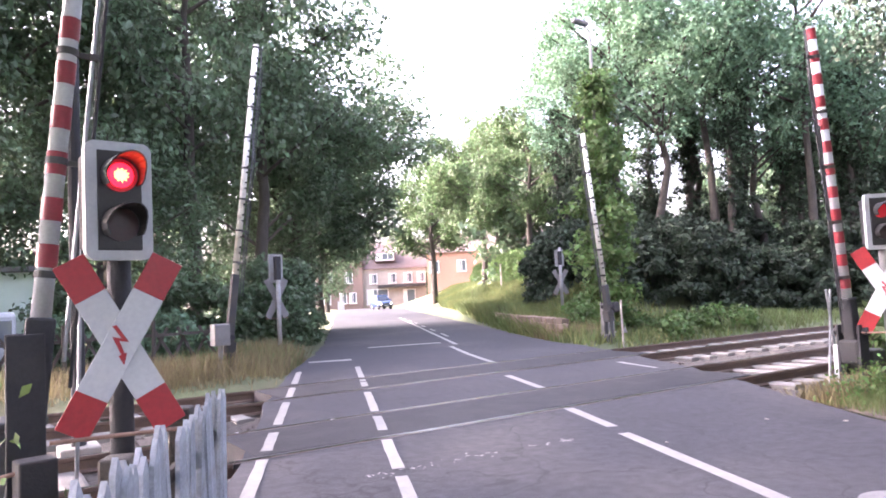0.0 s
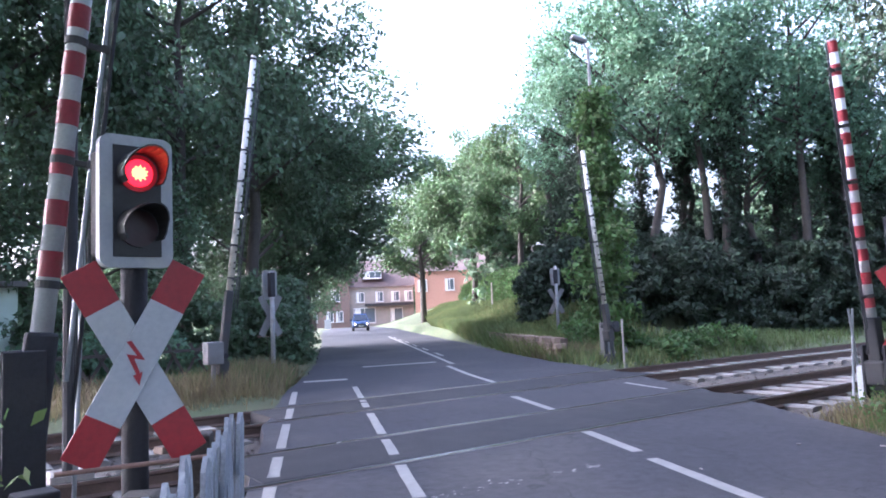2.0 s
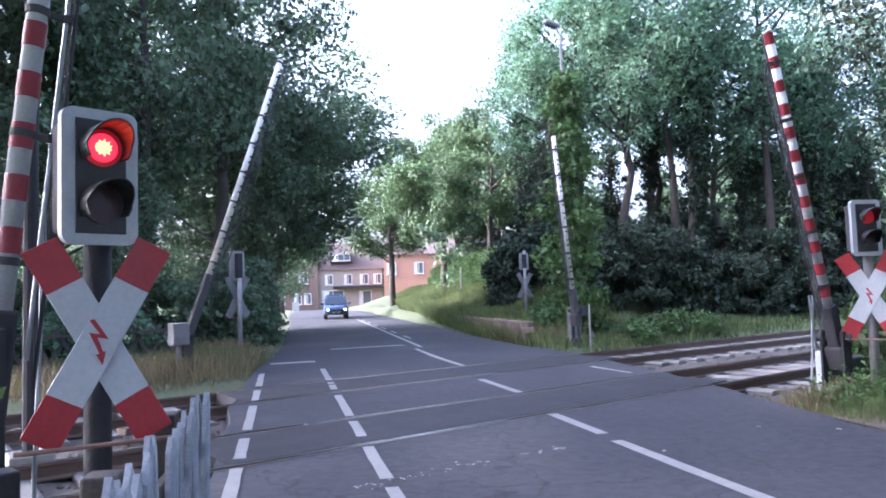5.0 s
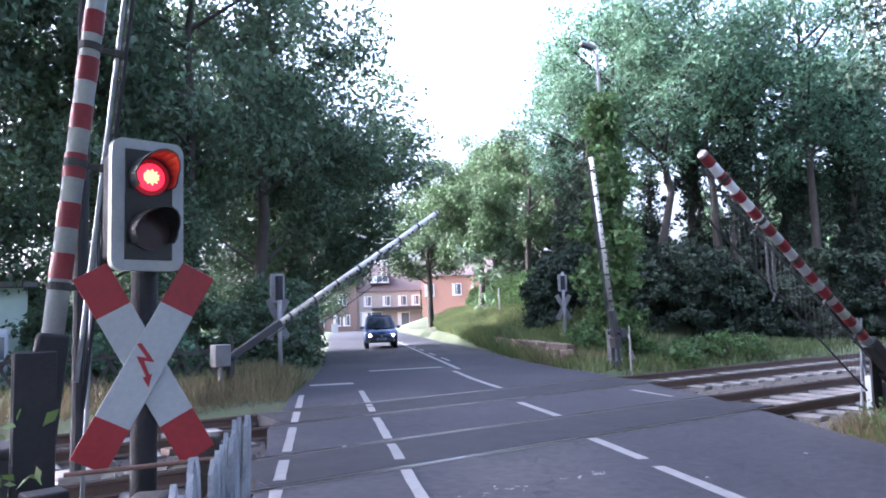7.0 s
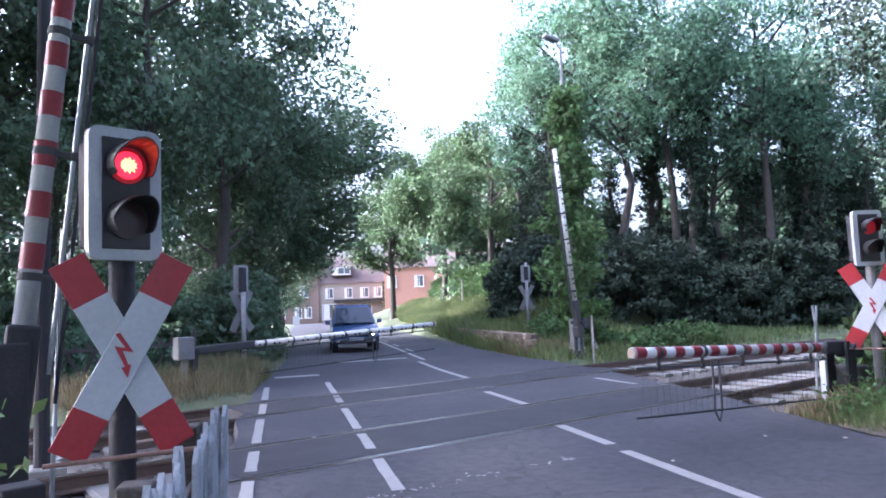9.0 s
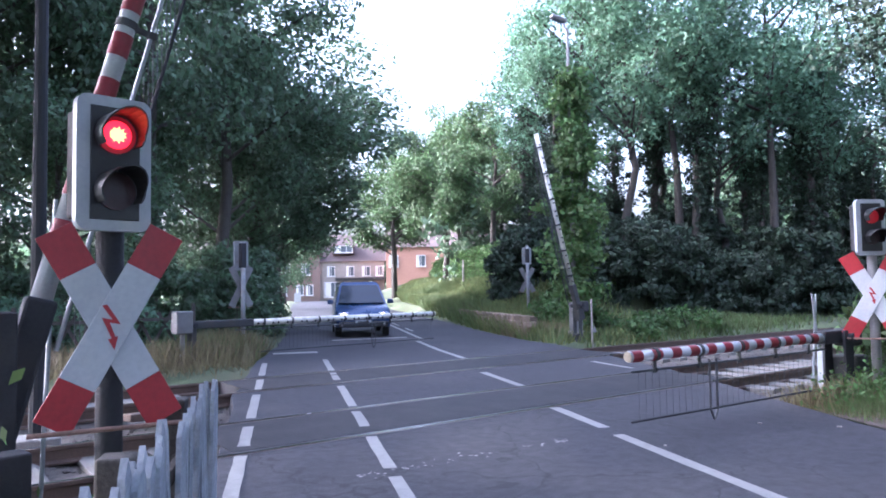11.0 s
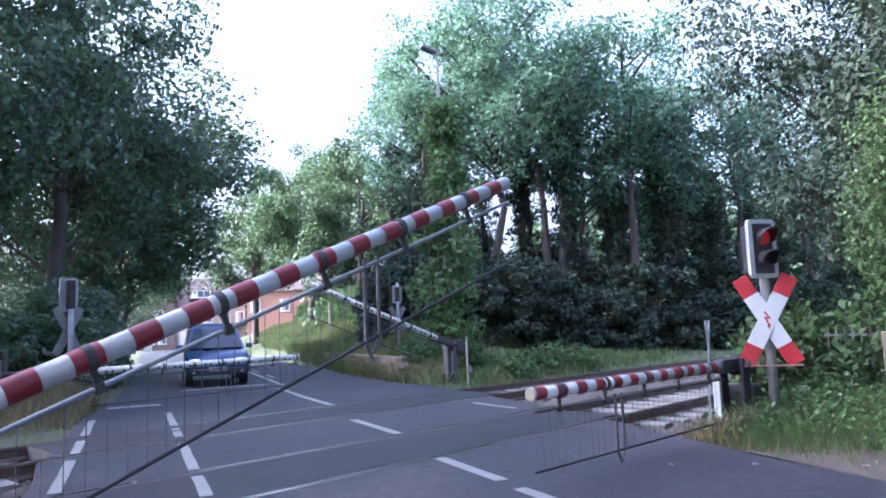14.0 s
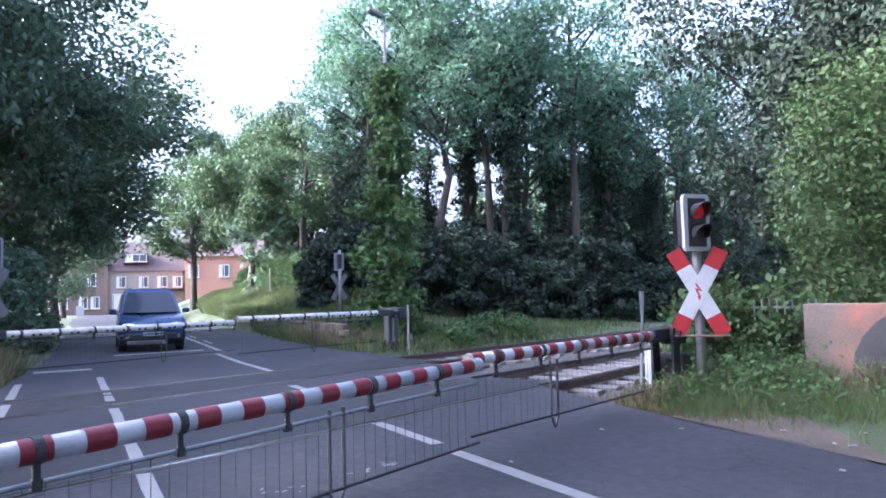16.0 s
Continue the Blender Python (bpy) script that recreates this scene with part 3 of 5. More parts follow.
def build_signal(m, post_h, cross_z, sig_z, lamp_on, face_yaw, back=False, label="", scale=1.0, red=None, post_r=0.055, cross=1.0):
    t = thing("crossing_signal", m, label, "crossing signal", "crossing signals")
    bm = B(); tube(bm, (0, 0.10, -0.25), (0, 0.10, post_h), post_r, seg=16); tube(bm, (0, 0.10, post_h), (0, 0.10, post_h + 0.02), post_r * 1.1, post_r * 0.6, seg=16)
    part("post", bm, M_DARKSTEEL if lamp_on else (M_BACKSIGN if back else M_GREYSTEEL), t, smooth=True)
    for k, sg in enumerate((1, -1)):
        for bm, is_red in cross_beam(sg, 0.18 * cross, 1.09 * cross):
            bmesh.ops.translate(bm, verts=bm.verts, vec=(0, 0.016 * k, cross_z))
            part("beam_end" if is_red else "beam", bm, (M_GREYSTEEL if back else (red if is_red else M_WHITE)), t, ("red end of the cross beam" if is_red and not back else ""))
    # flash arrow
    if not back:
        bm = B()
        z0 = cross_z
        pts = [(-0.048, 0.115), (-0.022, 0.12), (0.05, 0.012), (-0.008, 0.022), (0.022, -0.055), (0.036, -0.05), (0.018, -0.125), (-0.016, -0.068), (0.002, -0.062), (-0.05, 0.05), (0.006, 0.038)]
        prism(bm, [(x * 0.8, -0.010, z0 + z * 0.85) for x, z in pts], (0, 0.006, 0))
        part("flash_arrow", bm, red, t, "red flash arrow")
    # signal head
    w, h = 0.335 * scale, 0.62 * scale
    c = sig_z
    bm = B()
    n = 6
    pts = []
    for cx, cz, a0 in ((w / 2 - 0.05, h / 2 - 0.05, 0), (-w / 2 + 0.05, h / 2 - 0.05, 90), (-w / 2 + 0.05, -h / 2 + 0.05, 180), (w / 2 - 0.05, -h / 2 + 0.05, 270)):
        for i in range(n + 1):
            a = radians(a0 + 90 * i / n)
            pts.append((cx + 0.05 * math.cos(a), cz + 0.05 * math.sin(a)))
    rot = Matrix.Rotation(radians(face_yaw), 3, "Z")
    prism(bm, [rot @ Vector((x, -0.03, z + c)) for x, z in pts], rot @ Vector((0, 0.05, 0)))
    head = part("signal_board", bm, M_BACKSIGN if back else M_WHITE, t, "rounded white backing board" if not back else "pale rear of the backing board")
    bm = B(); box(bm, rot @ Vector((0, 0.08, c)), (0.3 if not back else 0.13, 0.16, h - 0.12), rot, bevel=0.015); part("housing", bm, M_DARKSTEEL, t)
    if not back:
        bm = B(); box(bm, rot @ Vector((0, -0.034, c)), (w - 0.115, 0.012, h - 0.1), rot, bevel=0.003); part("dark_plate", bm, M_BLACK, head, "black face plate")
        for k, dz in enumerate((0.13, -0.13)):
            o = Vector((0.0, -0.05, c + dz))
            bm = B(); tube(bm, rot @ (o + Vector((0, 0.015, 0))), rot @ (o + Vector((0, -0.004, 0))), 0.086, seg=24)
            part("lens", bm, M_LENS_DIM if k == 0 else M_LENS_DARK, t, "deep red lens" if k == 0 else "unlit dark lens")
            if k == 0 and lamp_on:
                bm = B(); tube(bm, rot @ (o + Vector((0, -0.004, 0))), rot @ (o + Vector((0, -0.009, 0))), 0.066, 0.06, seg=20); part("lit_disc", bm, M_LENS_RED, t, "glowing red middle of the lens")
                bm = B()
                ring = [(0.040 if i % 2 else 0.031) * (1 + 0.14 * math.sin(i * 2.7)) for i in range(22)]
                prism(bm, [rot @ (o + Vector((q * math.cos(i * math.pi / 11), -0.009, q * 0.9 * math.sin(i * math.pi / 11)))) for i, q in enumerate(ring)], rot @ Vector((0, -0.004, 0)))
                part("lamp_core", bm, M_LENS_CORE, t, "glowing orange centre of the lens")
            # visor: open half tube
            bm = B()
            va = []
            for i in range(15):
                a = radians(-35 + 250 * i / 14)
                px, pz = 0.10 * math.cos(a), 0.10 * math.sin(a)
                depth = 0.20 * (0.45 + 0.55 * max(0, math.sin(a)))
                va.append([rot @ (o + Vector((px, 0.0, pz))), rot @ (o + Vector((px, -depth, pz))), rot @ (o + Vector((px * 0.93, -depth, pz * 0.93))), rot @ (o + Vector((px * 0.93, 0.0, pz * 0.93)))])
            vv = [[bm.verts.new(p) for p in ring] for ring in va]
            for r0, r1 in zip(vv, vv[1:]):
                for i in range(4):
                    j = (i + 1) % 4
                    bm.faces.new((r0[i], r0[j], r1[j], r1[i]))
            bm.faces.new(vv[0][::-1]); bm.faces.new(vv[-1])
            part("visor", bm, M_BLACK, t, "black visor hood")
    # bracing bar at the foot of the cross
    bm = B()
    tube(bm, (-0.33, -0.03, cross_z - 0.5 * cross), (0.33, -0.03, cross_z - 0.5 * cross), 0.011, seg=8)
    part("foot_bar", bm, M_RUSTBAR, t)
    return t


def yaw_to(x, y, tx, ty):
    """Yaw that turns local -y towards a target."""
    return math.degrees(math.atan2(tx - x, -(ty - y)))


NEAR_LABEL = "crossing signal with lit red light above a red-white warning cross"
build_signal(pose(1.09, -2.70, 0, 0, 0, yaw_to(1.09, -2.7, 0.6, -6.3)), 2.3, 1.297, 2.045, True, 17, label=NEAR_LABEL, red=M_RED, post_r=0.06, cross=0.915)
build_signal(pose(9.75, -2.27, 0, 0, 0, yaw_to(9.75, -2.27, 1.1, -5.3)), 2.38, 1.27, 2.10, False, 38, label="crossing signal with dim red light above a red-white cross among weeds", scale=1.1, red=M_RED, cross=1.04)
build_signal(pose(6.72, 10.75, 0, 0, 0, 190), 2.62, 1.57, 2.32, False, 0, back=True, label="crossing signal seen from its grey rear side on a rusty post", scale=1.15)
build_signal(pose(18.3, 13.1, 0.45, 0, 0, 150), 2.5, 1.25, 2.12, False, 0, back=True, label="grey rear of a crossing signal on a pale post", cross=0.9)


# ---------- barriers ----------
def red_bands(L, first, pitch=0.287):
    return [(first + pitch * k, min(first + pitch * k + pitch / 2, L - 0.02)) for k in range(int((L - 0.08 - first) / pitch) + 1)]


MOVERS = []


def build_barrier(x, y, pz, az, L, back, root, rods_h, label, angles, r=0.075, leg_at=0.5, first_band=0.12):
    t = thing("crossing_barrier", pose(x, y, 0, 0, 0, az), label, "crossing barrier", "crossing barriers")
    gz = float(ground_z(np.array(x), np.array(y)))
    # stand: two side plates, base block, drive box
    cy, cw = (0.1, 0.11) if back else (0.13, 0.2)
    top = 1.36 if root > 0.8 and not back else pz + 0.08
    for sy in (-cy, cy):
        bm = B(); box(bm, (0, sy, (top + gz - 0.1) / 2), (cw, 0.035, top - gz + 0.1), bevel=0.008); part("side_plate", bm, M_BOXGREY if back else M_DARKSTEEL, t)
    bm = B(); box(bm, (0, 0, gz + 0.05), (cw * 2, cy * 1.8, 0.3), bevel=0.015); part("base_block", bm, M_BOXGREY if back else M_DARKSTEEL, t)
    bm = B()
    box(bm, (-0.22, -0.02, pz - 0.02) if back else (-0.36, -0.04, 0.5 if root > 0.8 else 0.3), (0.24, 0.28, 0.28) if back else (0.3, 0.34, 0.62 if root > 0.8 else 0.42), bevel=0.03)
    part("drive_box", bm, M_BOXGREY, t, "dirty grey drive box")
    bm = B(); tube(bm, (0, -0.21, pz), (0, 0.21, pz), 0.05, seg=14); part("axle", bm, M_DARKSTEEL, t)
    # boom
    bm = B(); tube(bm, (root, 0, 0), (L - 0.02, 0, 0), r, r * 0.9, seg=20); tube(bm, (L - 0.02, 0, 0), (L, 0, 0), r * 0.97, r * 0.9, seg=20)
    boom = part("boom", bm, M_BOOM_BACK if back else M_BOOM_WHITE, t, "grimy white boom seen from behind" if back else "red and white striped boom", smooth=True)
    bm = B(); tube(bm, (L - 0.012, 0, 0), (L + 0.004, 0, 0), r * 0.95, r * 0.86, seg=20); part("end_cap", bm, M_CREAM, boom, "cream plastic end cap")
    bm = B(); box(bm, ((root - 0.15) / 2, 0, 0), (root + 0.15, 0.15, 0.16), bevel=0.02); box(bm, (-0.25, 0, -0.02), (0.3, 0.24, 0.22), bevel=0.03)
    part("counterweight_arm", bm, M_BOXGREY if back else M_DARKSTEEL, boom, "steel root arm with counterweight")
    if not back:
        for a, b in red_bands(L, root + first_band):
            bm = B(); tube(bm, (a, 0, 0), (b, 0, 0), r * (1 - 0.1 * (a - root) / (L - root)) + 0.0035, r * (1 - 0.1 * (b - root) / (L - root)) + 0.0035, seg=20, caps=False)
            part("red_band", bm, M_RED_DULL, boom, smooth=True)
    else:
        xx = root + 0.1
        while xx < L - 0.1:
            for d in (0.0, 0.13):
                for sy in (-1, 1):
                    bm = B(); tube(bm, (xx + d, sy * r * 0.8, -0.025), (xx + d, sy * (r + 0.012), -0.025), 0.024, seg=8); part("bolt", bm, M_DARKSTEEL, boom)
            xx += 0.36
    # carrier bar on brackets under the boom
    bm = B(); tube(bm, (root * 0.7, 0, -0.145), (L - 0.05, 0, -0.145), 0.013, seg=8); part("carrier_bar", bm, M_GALV if L < 5.5 and root > 0.8 else M_ROD, boom)
    k = 0
    xx = root + 0.26
    while xx < L:
        bm = B(); box(bm, (xx, 0, -0.10), (0.034, 0.024, 0.12), bevel=0.005); box(bm, (xx, 0, -0.15), (0.05, 0.036, 0.055), bevel=0.008); tube(bm, (xx - 0.022, 0, 0), (xx + 0.022, 0, 0), r + 0.006, seg=18); part("bracket", bm, M_BOXGREY, boom)
        xx += 0.70
        k += 1
    # hanging rods, foot bar and legs stay upright while the boom turns
    n = int((L - root - 0.12) / 0.1)
    bm = B(); tube(bm, (0, 0, 0), (0, 0, -rods_h), 0.002 if back else 0.0026, seg=5)
    rod0 = part("hanging_rod", bm, M_ROD, boom)
    for i in range(n):
        o = rod0 if i == 0 else new("hanging_rod", rod0.data)
        o.parent = boom
        px = root + 0.1 + 0.1 * i
        MOVERS.append((o, lambda th, px=px: pose(px, 0, -0.145, 0, th, 0), angles))
    bm = B(); tube(bm, (root + 0.05, 0, 0), (L - 0.03, 0, 0), 0.011, seg=8)
    foot = part("foot_bar", bm, M_DARKSTEEL, boom)
    MOVERS.append((foot, lambda th: pose(-rods_h * math.sin(radians(th)), 0, -0.145 - rods_h * math.cos(radians(th)), 0, 0, 0), angles))
    px = root + (L - root) * leg_at
    for d in (-0.06, 0.06):
        bm = B(); tube(bm, (0, 0, 0), (0, 0, -rods_h - 0.06), 0.013, seg=8); tube(bm, (0, 0, -rods_h - 0.06), (-d * 0.9, 0, -rods_h - 0.16), 0.012, seg=8)
        leg = part("support_leg", bm, M_ROD, boom)
        MOVERS.append((leg, lambda th, px=px + d: pose(px, 0, -0.10, 0, th, 0), angles))
    MOVERS.append((boom, lambda th: pose(0, 0, pz, 0, -th, 0), angles))
    return t


FIRST = ((0, 82.8), (4.2, 82.8), (4.6, 78.5), (5.0, 70.2), (5.5, 60.8), (6.0, 51), (6.5, 41), (7, 31.3), (7.5, 22.1), (8, 14.4), (8.5, 7.2), (9, 2.2), (9.4, 0), (16, 0))
SECOND = ((0, 83.4), (10.2, 83.4), (10.6, 79.5), (11, 73), (11.5, 64.1), (12, 55.1), (12.5, 46.2), (13, 36.9), (13.5, 27.7), (14, 18.4), (14.5, 11.5), (15, 5.4), (15.5, 0.2), (16, 0))
STRIPED = "railway barrier with a red and white striped boom and hanging rods"
NEAR_SECOND = tuple((t, 84.2 if a > 83 else min(84.2, a * 1.03 + 1.6 * max(0.0, 1 - a / 27.0))) for t, a in SECOND)
NEAR_SECOND = tuple((t, {14: 20.9, 15.5: 3.0}.get(t, a)) for t, a in NEAR_SECOND)
NEAR_FIRST = tuple((t, a + min(4.7, 0.26 * a) if a < 60 else a + 4.7 - 2.8 * (a - 60) / 22.8) for t, a in FIRST)
PALE = "railway barrier with a grimy white boom seen from behind"
build_barrier(0.696, -1.796, 0.587, -0.44, 5.17, False, 0.87, 0.47, STRIPED, NEAR_SECOND, r=0.0575, leg_at=0.64, first_band=0.30)
build_barrier(9.683, -1.858, 0.764, 178.4, 3.864, False, 0.42, 0.47, STRIPED, NEAR_FIRST, r=0.0575, leg_at=0.62)
build_barrier(4.945, 8.765, 0.776, 5.47, 6.58, True, 1.35, 0.5, PALE, FIRST, r=0.07, leg_at=0.62)
build_barrier(14.722, 7.293, 0.912, 180.49, 4.72, True, 0.6, 0.55, PALE, SECOND, r=0.065, leg_at=0.5)


# ---------- picket fence beside the footpath ----------
def build_near_fence():
    a, b = Vector((1.75, -2.12)), Vector((0.36, -5.02))
    d = (b - a)
    n = 40
    t = thing("picket_fence", pose(0, 0, 0), "weathered grey pointed picket fence beside the footpath", "fence")
    rng = random.Random(4)
    yaw = math.degrees(math.atan2(d.y, d.x))
    for i in range(n):
        p = a + d * (i / (n - 1))
        h = 0.93 + rng.uniform(-0.035, 0.035) + (0.03 if i < 3 else 0)
        w = 0.07
        bm = B()
        prism(bm, [(-w / 2, -0.011, -0.1), (w / 2, -0.011, -0.1), (w / 2, -0.011, h - 0.06), (rng.uniform(-0.008, 0.008), -0.011, h), (-w / 2, -0.011, h - 0.06)], (0, 0.022, 0))
        o = part("picket", bm, M_PICKET, t)
        o.matrix_basis = pose(p.x, p.y, 0, rng.uniform(-2, 2), rng.uniform(-3, 3), yaw + rng.uniform(-5, 5))
    nrm = Vector((d.y, -d.x)).normalized()
    for z in (0.25, 0.68):
        bm = B()
        q = nrm * 0.035
        c = (a + b) / 2 + q
        box(bm, (c.x, c.y, z), (d.length, 0.035, 0.07), Matrix.Rotation(radians(yaw), 3, "Z"), bevel=0.006)
        part("rail", bm, M_WOOD_DARK, t)
    for i, h in ((0.16, 0.92), (0.5, 0.88), (0.86, 0.9)):
        p = a + d * i + nrm * 0.12
        bm = B(); box(bm, (p.x, p.y, h / 2 - 0.1), (0.13, 0.12, h + 0.2), Matrix.Rotation(radians(yaw), 3, "Z"), bevel=0.012); part("fence_post", bm, M_WOOD_DARK, t)


build_near_fence()


def build_far_fence():
    t = thing("lattice_fence", pose(0, 0, 0), "dark weathered wooden lattice fence behind the railway", "fence")
    a, b = Vector((-9.0, 10.0)), Vector((5.6, 10.9))
    d = b - a
    yaw = math.degrees(math.atan2(d.y, d.x))
    rot = Matrix.Rotation(radians(yaw), 3, "Z")
    n = 58
    rng = random.Random(9)
    for i in range(n):
        p = a + d * (i / n)
        bm = B(); box(bm, (0, 0, 0), (0.07, 0.025, 1.15), None)
        o = part("slat", bm, M_WOOD_DARK, t)
        o.matrix_basis = pose(p.x, p.y, 0.5, 0, 0, yaw) @ pose(0, (0.03 if i % 2 else 0), 0, 0, (28 if i % 2 else -28) + rng.uniform(-3, 3), 0)
    for z in (0.2, 0.85):
        bm = B(); c = (a + b) / 2; box(bm, (c.x, c.y - 0.04, z), (d.length, 0.03, 0.07), rot); part("rail", bm, M_WOOD_DARK, t)
    for i in range(9):
        p = a + d * (i / 8)
        bm = B(); tube(bm, (p.x, p.y - 0.09, -0.3), (p.x, p.y - 0.09, 1.2), 0.05, 0.045, seg=10); part("fence_post", bm, M_WOOD_DARK, t)


build_far_fence()


def build_left_clutter():
    t = thing("relay_cabinet", pose(0.6, -0.78, -0.1, 0, 0, 20), "grey steel relay cabinet beside the barrier", "cabinet")
    bm = B(); box(bm, (0, 0, 0.42), (0.42, 0.36, 0.75), bevel=0.03); part("body", bm, M_BOXGREY, t)
    bm = B(); box(bm, (0, 0, 0.82), (0.46, 0.4, 0.06), bevel=0.015); part("lid", bm, M_BOXGREY, t)
    bm = B(); box(bm, (0, 0, -0.02), (0.55, 0.45, 0.14), bevel=0.01); part("plinth", bm, M_BOXGREY, t)
    t = thing("dark_bollard", pose(0.72, -2.25, -0.05, 0, 0, 10), "dark steel bollard beside the signal", "bollard")
    bm = B(); box(bm, (0, 0, 0.35), (0.19, 0.16, 0.8), bevel=0.012); part("body", bm, M_DARKSTEEL, t)
    bm = B(); tube(bm, (-0.5, 0.1, 0.62), (0, 0, 0.7), 0.012, seg=8); part("rail", bm, M_RUSTBAR, t)
    # stay rods beside the boom
    for x, y, h, r in ((1.05, -0.75, 2.2, 0.015),):
        t = thing("steel_pole", pose(x, y, -0.1, 0, 2.0, 0), "slim grey steel pole by the track", "pole", "poles by the track")
        bm = B(); tube(bm, (0, 0, -0.1), (0, 0, h), r, seg=10); part("shaft", bm, M_GALV, t)
        bm = B(); tube(bm, (0, 0, -0.05), (0, 0, 0.12), r * 2.2, seg=10); part("collar", bm, M_DARKSTEEL, t)
    # mast of the overhead line
    t = thing("mast", pose(1.35, 1.95, -0.2), "dark slender mast between the tracks", "mast")
    bm = B(); tube(bm, (0, 0, 0), (0, 0, 9.5), 0.075, 0.05, seg=12); part("shaft", bm, M_DARKSTEEL, t)
    bm = B(); box(bm, (0, 0, 0.1), (0.4, 0.4, 0.3), bevel=0.02); part("footing", bm, M_CONC, t)
    # green fence post close by the camera's left
    t = thing("green_fence_post", pose(0.30, -4.06, -0.1), "dark green painted steel fence post", "fence post")
    bm = B(); tube(bm, (0, 0, 0), (0, 0, 2.8), 0.022, seg=12); part("shaft", bm, M_GREENPAINT, t)
    for z in (1.05, 1.95):
        bm = B(); box(bm, (-0.55, 0.02, z), (1.1, 0.03, 0.05), bevel=0.006); part("cross_rail", bm, M_GREENPAINT, t)
    # edge boards at the end of the paving
    t = thing("edge_board", pose(2.85, 3.1, -0.05, 0, 4, 30), "splintered dark edge board at the crossing's end", "edge board")
    bm = B(); box(bm, (0, 0, 0), (1.1, 0.16, 0.09), bevel=0.015); part("board", bm, M_RAIL, t)
    bm = B(); box(bm, (0.1, 0.05, 0.09), (0.35, 0.22, 0.05), bevel=0.012); part("plate", bm, M_CONC, t)


build_left_clutter()


def build_shed():
    t = thing("garden_shed", pose(0.2, 16.6, 0, 0, 0, 4), "pale green garden shed with a flat grey roof", "shed")
    bm = B(); box(bm, (0, 0, 1.3), (2.8, 2.2, 2.6)); part("wall", bm, M_SHED, t)
    bm = B(); box(bm, (0, 0, 2.68), (3.2, 2.6, 0.14), bevel=0.02); part("roof", bm, M_GREYSTEEL, t)
    w = thing("white_trailer", pose(-0.2, 13.4, 0.0, 0, 0, 6), "white covered trailer parked behind the fence", "trailer")
    bm = B(); box(bm, (0, 0, 0.95), (2.6, 1.5, 1.2), bevel=0.12); part("body", bm, M_WHITE, w)
    bm = B(); box(bm, (0.75, -0.76, 1.1), (0.9, 0.03, 0.5), bevel=0.01); part("window", bm, M_PANE, w)
    for sx in (-0.7, 0.7):
        bm = B(); tube(bm, (sx, -0.78, 0.28), (sx, -0.55, 0.28), 0.3, seg=20); part("wheel", bm, M_TYRE, w)


build_shed()


